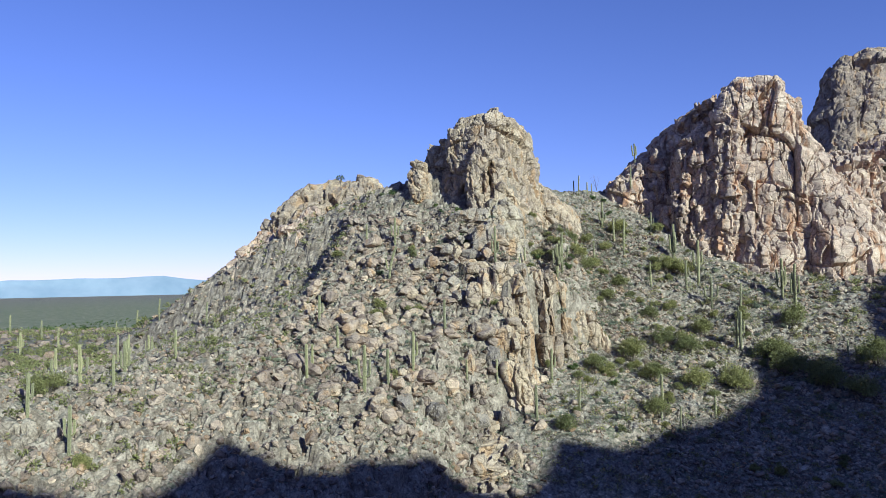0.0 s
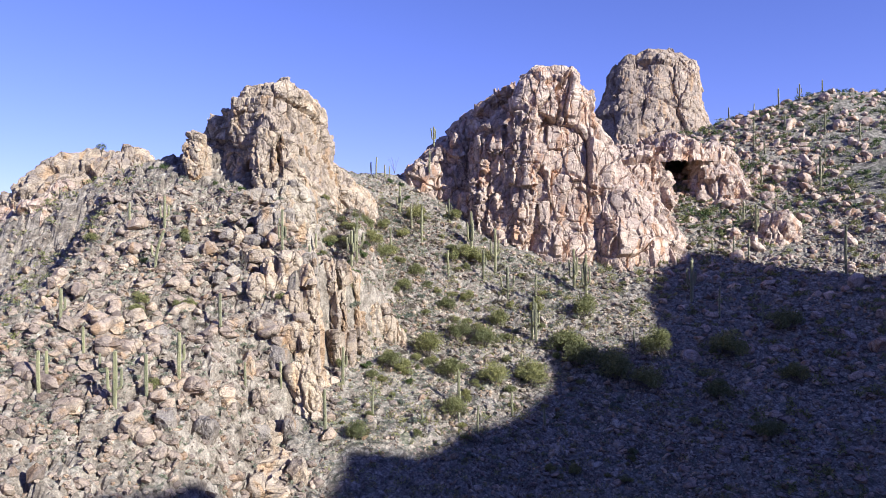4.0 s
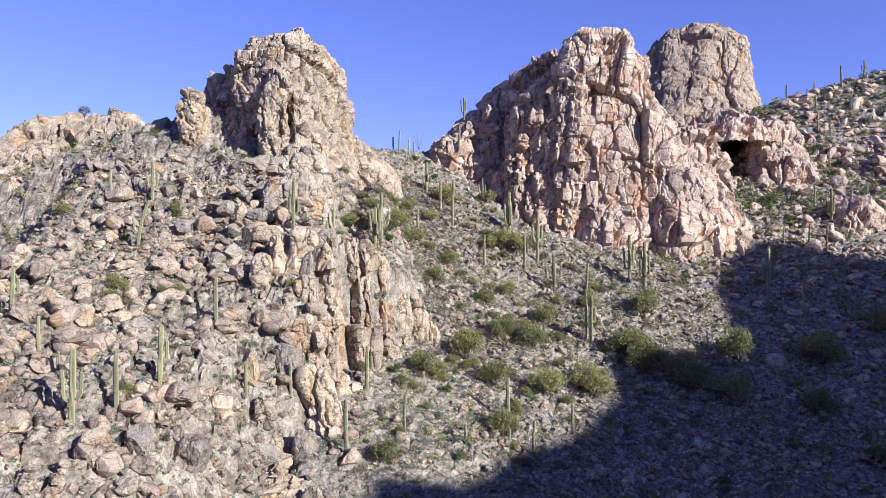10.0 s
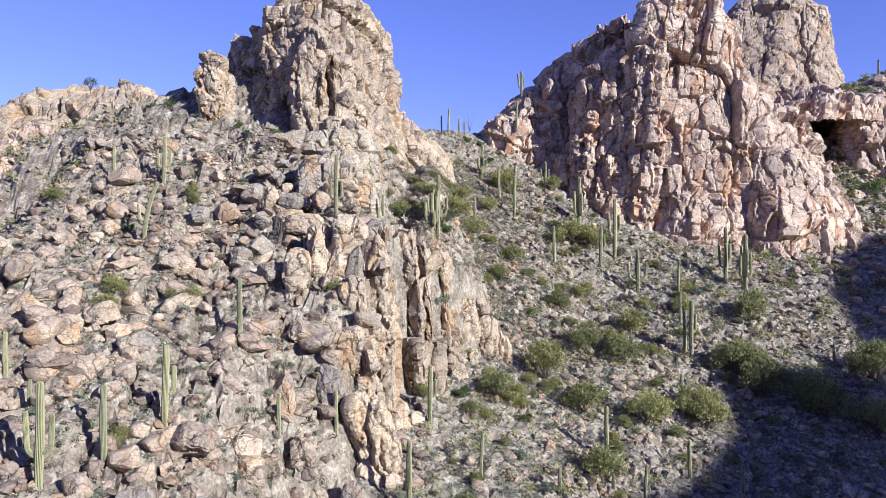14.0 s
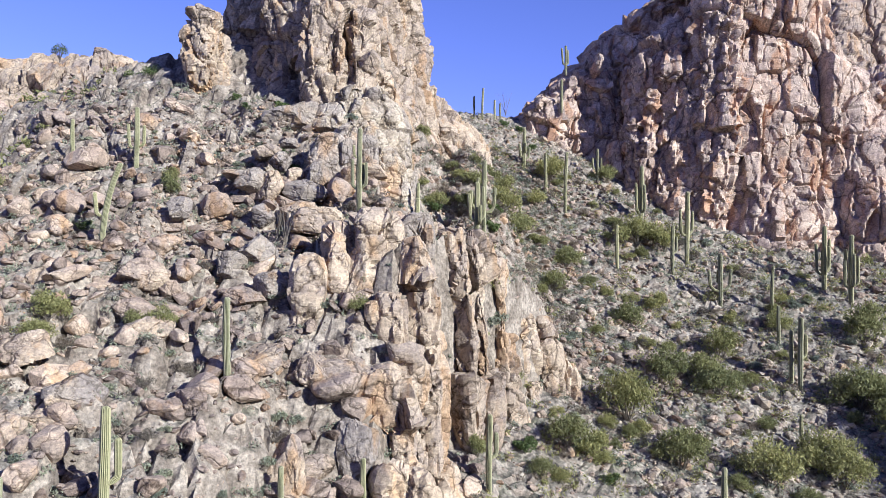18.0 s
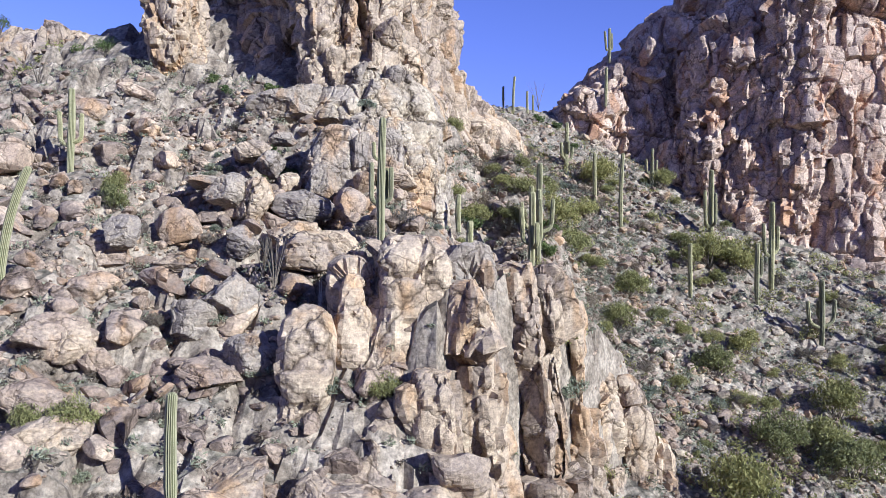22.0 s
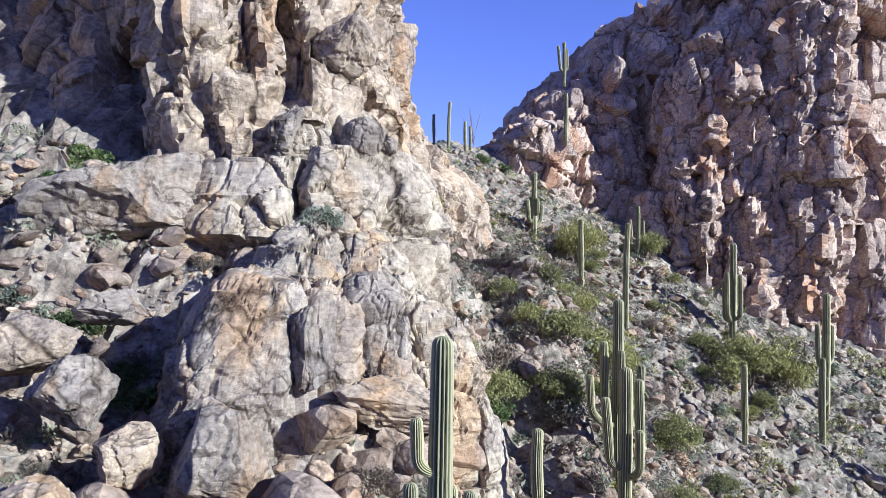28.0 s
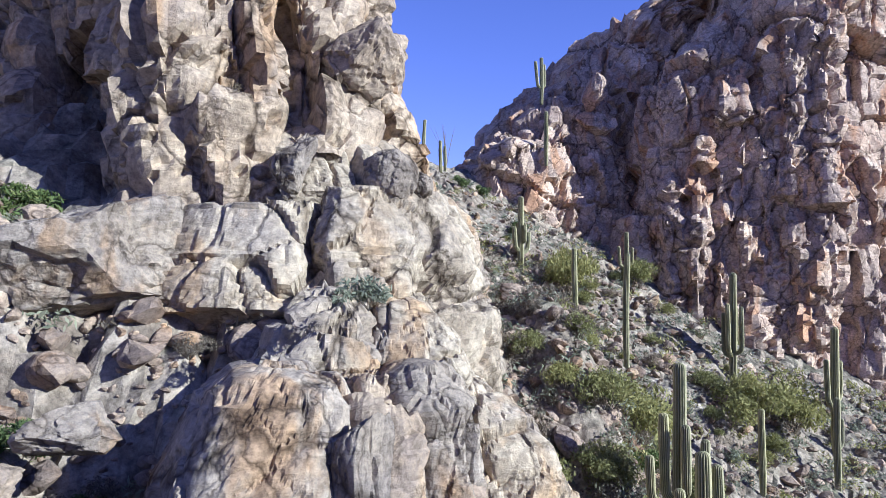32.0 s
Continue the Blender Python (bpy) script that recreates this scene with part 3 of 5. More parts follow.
spire_one = tagged(new("rock_spire"), "pale tan fractured rock spire rising from the boulder slope", "rock spire")
rock_mass("crag", [(58, -21.4, 16.8, 9.8, 15.4), (70, -21.2, 16.8, 8.8, 14.6), (76, -21.4, 16.8, 7.5, 13.8), (84, -21.8, 16.8, 6.7, 13.4), (88, -21.8, 16.5, 6.3, 12.9), (91, -21.7, 15.6, 5.8, 11.7), (92.8, -22.0, 14.5, 4.9, 9.6), (93.6, -22.3, 13.8, 3.8, 7.4)],
          0.19, ROCK_PALE, 101, blocks=((6.0, 1.5, 0.8), (2.6, 0.8, 0.36), (1.0, 0.26, 0.14)), stretch=(1, 1, 1.3), power=3.2, rot=-17, tilt=1.7, parent=spire_one)
rock_mass("crag", [(64, -30.5, 19.0, 7.8, 9.5), (76, -30.6, 18.7, 6.8, 8.4), (83, -30.4, 18.5, 6.3, 7.9), (87, -29.2, 17.6, 5.2, 7.0), (90.4, -27.6, 16.2, 3.2, 5.0)],
          0.2, ROCK_PALE, 106, blocks=((4.5, 1.4, 0.8), (1.9, 0.6, 0.3), (0.9, 0.2, 0.1)), stretch=(1, 1, 1.2), power=3.2, rot=-18, tilt=1.7, parent=spire_one)
rock_mass("buttress", [(58, -13, 31, 11, 9), (70, -13, 31, 9, 7.5), (75, -13.2, 31, 7, 6.5), (79, -14, 30.5, 4.2, 5), (82, -15, 30, 2.5, 3)], 0.26, ROCK_PALE, 131, blocks=((4.5, 1.2, 0.7), (2.0, 0.6, 0.3)), power=2.8, rot=-15, parent=spire_one)
rock_mass("apron", [(60, -15.2, 17, 7.0, 9), (70, -16, 17, 5.0, 8), (76, -17.2, 17, 4.0, 7), (83, -18.8, 16, 3.0, 6)], 0.22, ROCK_PALE, 141, blocks=((3.6, 1.0, 0.5), (1.5, 0.4, 0.2)), power=2.4, rot=-12, parent=spire_one)
spire_two = tagged(new("rock_spire"), "reddish brown cracked rock spire above the talus slope", "rock spire")
rock_mass("crag", [(54, 42, 46, 25, 17), (66, 41.5, 46, 23, 15), (72, 41, 45.5, 20, 14), (77, 38.8, 45.5, 17, 13), (86, 36.2, 45, 13.0, 11.7), (92, 35.4, 44.5, 10.5, 10.8), (96.5, 34.9, 44, 9.0, 9.6), (100.5, 34.4, 43, 7.2, 8.2), (104.2, 34.6, 42.5, 5.0, 6.2)],
          0.25, ROCK_RED, 202, blocks=((8.0, 1.8, 0.7), (3.6, 0.9, 0.36), (1.5, 0.34, 0.16)), stretch=(0.9, 0.9, 1.5), power=3.4, rot=-8, tilt=1.7, parent=spire_two)
rock_mass("buttress", [(54, 37, 35.5, 9, 6.5), (64, 36.5, 35.5, 8, 5), (70, 36, 35.8, 6, 4), (75, 35.5, 37, 3, 2.5)], 0.26, ROCK_RED, 212, blocks=((4.5, 1.0, 0.5), (2.0, 0.5, 0.24)), power=3.4, rot=8, parent=spire_two)
rock_mass("buttress", [(54, 50, 35, 9.5, 9), (66, 50, 35.5, 8, 7), (76, 48.5, 36.5, 6, 5.5), (85, 45.5, 39, 3, 3.5)], 0.28, ROCK_RED, 222, blocks=((4.5, 1.0, 0.5), (2.0, 0.5, 0.24)), power=3.0, rot=10, parent=spire_two)
rock_mass("buttress", [(62, 21, 58, 13, 9), (78, 20.5, 58, 11.5, 8), (90.5, 20, 57.5, 9.5, 7.5), (95, 21.5, 56.5, 8, 7), (99, 24, 55, 6.5, 6), (102.2, 28, 52, 4.5, 5)], 0.33, ROCK_RED, 232, blocks=((4.5, 1.5, 0.9), (2.0, 0.8, 0.28)), power=3.0, parent=spire_two)
# the oblique left flank, stepped by upright ribs
rock_mass("buttress", [(56, 23.2, 44.4, 9.6, 8), (78, 23.7, 44.7, 8.6, 6.8), (88, 24.5, 44.7, 7.4, 6.4), (93, 26.5, 44.5, 5.6, 5.8), (96.5, 29, 44, 3.6, 4.6)], 0.25, ROCK_RED, 242, blocks=((4.0, 1.3, 0.8), (1.8, 0.6, 0.28)), stretch=(0.9, 0.9, 1.6), power=3.6, rot=-20, parent=spire_two)
for q, (x, w, lo, top) in enumerate(((16.2, 0.9, 68, 82), (18.2, 1.0, 66, 86), (19.9, 1.1, 66, 89.5), (21.6, 1.2, 65, 92), (23.4, 1.1, 64, 88), (25.2, 1.4, 62, 95.5), (26.6, 1.3, 61, 84), (27.6, 1.2, 74, 99))):
    y = 34.9 + 0.52 * (26.5 - x)
    rock_mass("rib", [(lo, x + 0.4, y + 0.2, w * 1.3, 2.2), (0.5 * (lo + top), x + 0.6, y + 0.5, w * 1.1, 2.0), (top - 2, x + 1.2, y + 1.2, w * 0.9, 1.8), (top, x + 1.8, y + 1.8, w * 0.45, 1.0)], 0.25, ROCK_RED, 260 + 9 * q,
              blocks=((2.6, 1.1, 0.6), (1.1, 0.4, 0.25)), stretch=(0.9, 0.9, 1.7), power=3.2, rot=6 * (q % 4) - 12, parent=spire_two)
shoulder = tagged(new("rock_shoulder"), "dark reddish rock shoulder beside the col", "rock outcrop")
rock_mass("crag", [(66, 9, 56, 14, 11), (78, 9, 55, 9.3, 8.6), (84, 10.3, 55.3, 7.3, 8.3), (89, 12.3, 56, 4.8, 7.6), (91, 13.3, 57, 3, 5.5)], 0.28, ROCK_RED, 303, blocks=((4.0, 1.4, 1.0), (1.7, 0.8, 0.3)), power=3.4, tilt=1.3, parent=shoulder)
rock_mass("buttress", [(66, 3, 51, 5, 4), (78, 3.5, 51.5, 4, 3.5), (82.5, 4.5, 52, 2.6, 2.6)], 0.3, ROCK_RED, 313, blocks=((3.0, 1.2, 0.7), (1.4, 0.5, 0.4)), power=3.0, rot=12, parent=shoulder)
rock_mass("buttress", [(68, 13, 48.2, 3.4, 3), (80, 13.2, 48.8, 2.8, 2.6), (87.5, 13.8, 49.6, 1.8, 2)], 0.26, ROCK_RED, 323, blocks=((2.6, 1.1, 0.7), (1.2, 0.4, 0.35)), power=3.0, rot=-8, parent=shoulder)
hillock = tagged(new("rock_hillock"), "rounded tan rock hillock with a small tree on top", "rock outcrop")
rock_mass("crag", [(58, -59, 24, 24, 18), (70, -59, 22.5, 20, 14), (77, -58.5, 21.5, 15, 10.5), (81, -57, 21, 9, 7), (83, -55, 21, 4.6, 4)], 0.38, ROCK_PALE, 404, power=2.0, blocks=((4.5, 1.6, 0.9), (1.8, 0.8, 0.5)), parent=hillock)
rock_mass("buttress", [(50, -72.5, 10, 8, 7), (62, -72, 11, 7, 6), (69.5, -71, 12.5, 5.2, 4.6), (73, -69, 15, 3, 3)], 0.3, ROCK_RED, 414, blocks=((3.5, 1.5, 0.9), (1.5, 0.6, 0.3)), stretch=(0.9, 0.9, 1.8), power=3.2, rot=-14, parent=hillock)
rock_mass("buttress", [(52, -62.5, 8, 7, 6.6), (64, -62, 8.8, 6.4, 5.8), (72, -61.5, 10, 5.2, 4.8), (75.5, -60.5, 12.5, 3, 3.2)], 0.3, ROCK_RED, 424, blocks=((3.5, 1.3, 0.8), (1.5, 0.5, 0.3)), stretch=(0.9, 0.9, 1.8), power=3.2, rot=8, parent=hillock)
rock_mass("buttress", [(54, -54.5, 7.5, 5.6, 6), (64, -54.5, 8.2, 5, 5.2), (71.5, -54, 9.5, 4, 4.4), (74.5, -53.5, 12, 2.4, 3)], 0.28, ROCK_RED, 434, blocks=((3.2, 1.2, 0.7), (1.4, 0.45, 0.3)), stretch=(0.9, 0.9, 1.8), power=3.2, rot=-6, parent=hillock)
dome = tagged(new("rock_dome"), "rounded far rock dome split by a cleft behind the ridge", "rock dome")
rock_mass("crag", [(94, 85, 112, 22, 16), (108, 85, 112, 12.6, 12), (118, 85.3, 112, 11.8, 11), (125, 86, 112, 10.4, 9), (128.8, 86.5, 112, 5.8, 5)], 0.5, ROCK_GREY, 505, blocks=((8, 1.2, 0.6), (3, 0.5, 0.3), (1.3, 0.2, 0.1)), power=2.8, parent=dome)
rock_mass("buttress", [(94, 75, 112, 14, 15), (111, 75, 112, 9.2, 11), (121, 75.6, 112, 7.6, 8.5), (127, 77, 112, 3.8, 5)], 0.5, ROCK_GREY, 515, blocks=((8, 1.2, 0.8), (3, 0.5, 0.3), (1.3, 0.2, 0.1)), power=2.6, parent=dome)
# the outcrop with the shadowed cave
cave = tagged(new("rock_outcrop"), "broken reddish rock outcrop round a dark cave", "rock outcrop")
rock_mass("cave_wall", [(62, 61, 62, 12, 11), (76, 61, 63, 10, 10), (85, 61, 65, 8.5, 8.5), (91, 62, 67, 6, 6)], 0.4, ROCK_RED, 606, blocks=((4, 1.6, 0.9), (1.7, 0.6, 0.4)), parent=cave)
rock_mass("cave_wall", [(62, 83, 62, 8.5, 8), (76, 83, 62, 7.6, 8), (85, 82.5, 64, 6.8, 7), (90, 82, 65, 4.5, 5)], 0.4, ROCK_RED, 616, blocks=((4, 1.4, 0.7), (1.7, 0.5, 0.3)), parent=cave)
rock_mass("cave_roof", [(86.5, 73, 66, 11, 8.5), (90, 73, 67, 10, 8.5), (93.5, 72, 69, 7, 6)], 0.4, ROCK_RED, 626, blocks=((3.5, 1.4, 0.8), (1.5, 0.5, 0.35)), parent=cave)
rock_mass("rock_outcrop", [(58, 86, 38, 7, 6), (66, 86, 39, 6, 5), (71, 86, 40, 3, 3)], 0.45, ROCK_RED, 636, blocks=((3.5, 1.4, 0.8), (1.5, 0.5, 0.35)), label="low brown rock outcrop on the far slope", category="rock outcrop")
# pillars and blocks before the first spire
rock_mass("block", [(74, -34.4, 5.5, 1.7, 2.2), (77.5, -34.9, 5, 2.3, 2.6), (82, -35.0, 4.5, 2.3, 2.5), (84.3, -34.6, 5, 1.3, 1.6)], 0.2, ROCK_PALE, 707, blocks=((2.5, 0.9, 0.5), (1, 0.35, 0.2)), parent=spire_one)
for q, (x, y, w, top) in enumerate(((-31.8, 10.2, 1.2, 81.5), (-28.9, 9.4, 1.1, 82.0), (-25.9, 8.0, 1.3, 84.0), (-22.4, 0.0, 2.2, 86.5), (-19.7, 0.4, 1.8, 84.0), (-18.1, 2.4, 1.5, 79.5), (-23.9, -0.2, 1.0, 84.5), (-23.6, 3.0, 1.8, 89.5))):
    rock_mass("pillar", [(70, x, y + 2.0, w * 1.15, 3.2), (top - 6, x, y + 2.2, w, 3.0), (top - 1.5, x, y + 2.8, w * 0.9, 2.6), (top, x, y + 3.2, w * 0.5, 1.6)], 0.18, ROCK_PALE, 720 + 9 * q,
              blocks=((2.4, 1.0, 0.5), (0.9, 0.3, 0.18)), power=3.0, rot=5 * q - 14, parent=spire_one)


outcrop = tagged(new("rock_outcrop"), "cream-pale layered bedrock outcrop below the spire", "rock outcrop")
rock_mass("bluff", [(62, -19.3, 3.4, 5.6, 6.6), (70, -19.3, 3.3, 5.0, 6.0), (72.2, -19.3, 3.3, 4.7, 5.5), (74.2, -19.5, 3.4, 4.1, 4.9), (75.8, -20.1, 3.7, 3.7, 4.5), (77.0, -20.5, 4.3, 2.9, 3.5)],
          0.1, ROCK_CREAM, 741, blocks=((3.6, 0.9, 0.5), (1.5, 0.26, 0.14), (0.6, 0.07, 0.04)), stretch=(1.3, 1.3, 0.9), tilt=1.3, power=2.6, rot=-6, roughness=0.5, parent=outcrop)
for name, material, seed, knots in (
        ("front_block", ROCK_MAUVE, 751, [(60, -21.4, -4.3, 3.2, 3.6), (66, -21.3, -4.5, 2.6, 3.1), (68.6, -21.15, -4.7, 2.05, 2.7), (70.2, -20.95, -4.7, 1.4, 2.1), (70.7, -20.8, -4.4, 0.95, 1.5)]),
        ("slab", ROCK_TAN, 752, [(61, -18.95, -5.1, 0.6, 2.2), (68, -18.98, -5.2, 0.48, 1.7), (69.8, -19.05, -5.0, 0.42, 1.3), (70.4, -19.1, -4.7, 0.28, 0.8)]),
        ("slab", ROCK_MAUVE, 753, [(61, -17.75, -4.7, 1.0, 2.2), (67.6, -17.8, -4.9, 0.82, 1.8), (69.4, -17.9, -4.6, 0.7, 1.4), (70.3, -18.0, -4.2, 0.42, 0.9)]),
        ("slab", ROCK_CREAM, 754, [(60, -15.4, -3.8, 1.9, 2.6), (66.5, -15.8, -4.0, 1.5, 2.2), (68.8, -16.2, -3.6, 1.05, 1.8), (70.0, -16.6, -3.0, 0.6, 1.1)]),
        ("ledge", ROCK_CREAM, 755, [(62, -17.4, -1.9, 2.6, 2.6), (69.2, -17.4, -2.2, 1.9, 2.1), (70.9, -17.5, -2.3, 1.4, 1.5), (72.0, -17.8, -1.9, 0.8, 0.9)]),
        ("ledge", ROCK_CREAM, 756, [(64, -19.9, -2.9, 1.9, 2.0), (70.6, -19.9, -3.0, 1.5, 1.5), (71.8, -19.8, -2.8, 1.0, 1.1), (72.3, -19.7, -2.6, 0.5, 0.6)])):
    main = name == "front_block"
    rock_mass(name, knots, 0.085, material, seed, blocks=((3.0, 0.3, 0.14), (1.2, 0.1, 0.07), (0.4, 0.04, 0.02)) if main else ((2.2, 0.4, 0.22), (0.9, 0.16, 0.08), (0.4, 0.05, 0.02)), stretch=(1.1, 1.1, 1.1), tilt=1.4, power=4.4 if main else 3.4, rot=8 if main else seed % 5 * 4 - 8, roughness=0.15 if main else 0.3, parent=outcrop)


def cliff():
    """The sheer fluted face along the spur's edge."""
    ys = np.linspace(-50, -1.2, 460)
    xs = np.interp(ys, CLIFF_Y, CLIFF_X)
    d = np.concatenate([[0], np.cumsum(np.hypot(np.diff(xs), np.diff(ys)))])
    n = int(d[-1] / 0.2)
    s = np.linspace(0, d[-1], n)
    X, Y = np.interp(s, d, xs), np.interp(s, d, ys)
    k = np.ones(25) / 25
    X = np.convolve(np.pad(X, 12, mode="edge"), k, "valid")
    Y = np.convolve(np.pad(Y, 12, mode="edge"), k, "valid")
    tx, ty = np.gradient(X), np.gradient(Y)
    ln = np.hypot(tx, ty)
    nx_, ny_ = ty / ln, -tx / ln
    top = np.maximum(nose(X - nx_ * 1.5, Y - ny_ * 1.5), gully(X, Y) + 0.2) + 0.3
    bot = gully(X + nx_, Y + ny_) - 2.5
    rows = []
    m = 110
    for f in np.linspace(0, 1, m):
        back = 1.5 * f ** 1.5 + 1.5
        rows.append(np.stack([X - nx_ * back, Y - ny_ * back, bot + (top - bot) * f], 1))
    for back in (3.4, 3.9, 4.8):
        rows.append(np.stack([X - nx_ * back, Y - ny_ * back, top - 0.1 * back - (back > 4) * 1.2], 1))
    V = np.concatenate(rows)
    N = np.tile(np.stack([nx_, ny_, 0 * nx_], 1), (len(rows), 1))
    fl = fbm(np.stack([V[:, 0] / 1.6, V[:, 1] / 1.6, V[:, 2] / 14], 1), 3, 71)
    P = V.copy()
    V = V + N * (1.3 * (np.abs(fl) * 2 - 0.6))[:, None]
    run = (P[:, 0] + 14) * 0.575 + (P[:, 1] + 20.5) * 0.818
    V = V - N * (2.6 * np.exp(-((run - 4.6) / 0.5) ** 2) + 1.8 * np.exp(-((run - 10.4) / 0.45) ** 2) + 1.5 * np.exp(-((run - 15.2) / 0.4) ** 2))[:, None]
    for q, (size, amp, cut) in enumerate(((3.4, 1.9, 1.5), (1.4, 0.7, 0.5))):
        idv, crack = blocky(P, size, 80 + q * 9, 0.12, 0.25, (0.8, 0.8, 2.6), 1.6, True)
        V = V + N * (amp * idv * 0.5 - cut * crack)[:, None]
        V[:, 2] += 0.4 * amp * (idv - 0.5) * (np.repeat(np.arange(len(rows)), n) >= m - 2)
    root = tagged(new("rock_cliff"), "sheer fluted tan rock cliff with dark vertical clefts", "cliff")
    ob = new("face", mesh_grid("face", V, n, len(rows), ROCK_PALE, shade=False))
    ob.parent = root
    for q, (x, y, w, d, lo, hi, m_) in enumerate(((-16.2, -18.6, 1.75, 2.0, 47, 63.2, ROCK_PALE), (-13.2, -17.4, 1.4, 1.8, 46, 63.2, ROCK_MAUVE), (-18.7, -19.0, 0.8, 1.8, 50, 62.0, ROCK_PALE), (-20.4, -20.6, 1.0, 1.6, 48, 60.0, ROCK_PALE))):
        rock_mass("slab", [(lo, x + 0.4, y - 0.6, w * 1.1, d), (hi - 4, x, y, w, d * 0.95), (hi - 0.8, x, y + 0.3, w * 0.92, d * 0.85), (hi, x, y + 0.5, w * 0.6, d * 0.55)], 0.18, m_, 1500 + 17 * q,
                  blocks=((4.5, 0.9, 0.35), (1.1, 0.2, 0.12)), stretch=(1, 1, 1.6), power=4.0, rot=28 - 6 * q, roughness=0.4, parent=root)
    rng = np.random.RandomState(8)
    at, q = 9.0, 0
    while at < s[-1] - 2.5:
        w = rng.uniform(0.6, 1.4)
        at += w + (rng.uniform(0.05, 0.2) if rng.rand() < 0.5 else rng.uniform(0.5, 1.1))
        i = int(np.searchsorted(s, at))
        if i >= n - 4:
            break
        high = top[i] - bot[i] - 2.0
        along = (X[i] + 14) * 0.575 + (Y[i] + 20.5) * 0.818
        if high > 2.2 and min(abs(along - 4.6), abs(along - 10.4), abs(along - 15.2)) > 0.5 + 0.6 * w:
            out = (-1.0, 0.1, 0.6, 1.6)[rng.randint(4)]
            x, y = X[i] + nx_[i] * out, Y[i] + ny_[i] * out
            crown = top[i] - rng.uniform(-0.3, min(5.0, 0.45 * high)) * rng.uniform(0.1, 1.0)
            back = 0.9
            ang = math.degrees(math.atan2(ty[i], tx[i]))
            rock_mass("column", [(bot[i], x + nx_[i] * 0.5, y + ny_[i] * 0.5, w * 1.2, 1.5), (0.5 * (bot[i] + crown), x, y, w * 1.02, 1.3), (crown - 0.8, x - nx_[i] * back, y - ny_[i] * back, w * 0.95, 1.15), (crown, x - nx_[i] * back, y - ny_[i] * back, w * 0.6, 0.7)],
                      0.19, (ROCK_PALE, ROCK_PALE, ROCK_TAN)[q % 3], 1000 + 13 * q, blocks=((3.0, 1.0, 0.5), (1.1, 0.3, 0.12)), stretch=(0.9, 0.9, 1.9), power=3.6, rot=ang, roughness=0.35, parent=root)
            q += 1
        at += w


cliff()


# ---- stones ----
def stone_points(sub):
    bm = bmesh.new()
    bmesh.ops.create_icosphere(bm, subdivisions=sub, radius=1.0)
    bm.verts.ensure_lookup_table()
    V = np.array([v.co[:] for v in bm.verts])
    F = np.array([[v.index for v in f.verts] for f in bm.faces])
    bm.free()
    return V, F


STONE_BASE = {k: stone_points(k) for k in (2, 3, 5)}


def stone_shape(seed, sub, shape=(1, 0.85, 0.7), cuts=11, keep=0.62):
    """A broken stone: a ball cut by flat planes, with softened, uneven edges."""
    rng = np.random.RandomState(seed)
    V, F = STONE_BASE[sub]
    V = V.copy()
    for _ in range(cuts):
        nrm = rng.normal(size=3)
        nrm /= np.linalg.norm(nrm)
        lim = rng.uniform(keep, 0.9)
        over = V @ nrm - lim
        V = V - np.outer(np.maximum(over, 0) * 0.97, nrm)
    V = V * (1 + 0.07 * fbm(V * 1.7 + seed, 2, seed))[:, None]
    if sub >= 5:
        P = V * 1.0
        idv, crack = blocky(P, 0.55, seed, 0.10, 0.25)
        L = np.linalg.norm(V, axis=1)[:, None]
        idv2, crack2 = blocky(P, 0.24, seed + 7, 0.14, 0.25)
        V = V + V / L * (0.042 * idv - 0.034 * crack + 0.014 * idv2 - 0.012 * crack2 + 0.012 * fbm(P * 6, 3, seed + 4))[:, None]
    elif sub == 3:
        V = V * (1 + 0.025 * fbm(V * 7, 2, seed + 4))[:, None]
    return V * np.array(shape), F


def mesh_from(name, V, F, material, smooth_shade=False):
    k = F.shape[1]
    me = bpy.data.meshes.new(name)
    me.vertices.add(len(V))
    me.vertices.foreach_set("co", V.astype(np.float32).ravel())
    me.loops.add(F.size)
    me.loops.foreach_set("vertex_index", F.astype(np.int32).ravel())
    me.polygons.add(len(F))
    me.polygons.foreach_set("loop_start", np.arange(0, F.size, k, dtype=np.int32))
    me.polygons.foreach_set("use_smooth", np.full(len(F), smooth_shade))
    me.materials.append(material)
    me.update()
    return me


def turn(rng, flat=0.35):
    return np.array(Euler((rng.normal(0, flat), rng.normal(0, flat), rng.uniform(0, 6.283))).to_matrix())


STONES = []
for q in range(14):
    r = np.random.RandomState(900 + q)
    V, F = stone_shape(900 + q, 3, (1, r.uniform(0.6, 0.95), r.uniform(0.42, 0.75)), 15, r.uniform(0.42, 0.62))
    STONES.append(mesh_from("boulder", V, F, ROCK_GREY))


def in_view_land(x, y):
    """Free ground: away from the spires' bodies."""
    ok = ((x + 23.5) / 11.5) ** 2 + ((y - 15) / 14) ** 2 > 1
    ok &= ((x - 38) / 26) ** 2 + ((y - 46) / 17) ** 2 > 1
    ok &= ((x - 12) / 13) ** 2 + ((y - 55) / 9) ** 2 > 1
    return ok


def scatter(rng, n, x0, x1, y0, y1, lo, hi, power=2.2):
    x, y = rng.uniform(x0, x1, n), rng.uniform(y0, y1, n)
    r = lo * (1 - rng.uniform(0, 1, n) * (1 - (lo / hi) ** power)) ** (-1 / power)
    ok = in_view_land(x, y)
    edge = np.interp(y, CLIFF_Y, CLIFF_X)
    ok &= ~((np.abs(x - edge) < 2.0) & (y > -34) & (y < -8))
    return x[ok], y[ok], r[ok]


rng = np.random.RandomState(5)
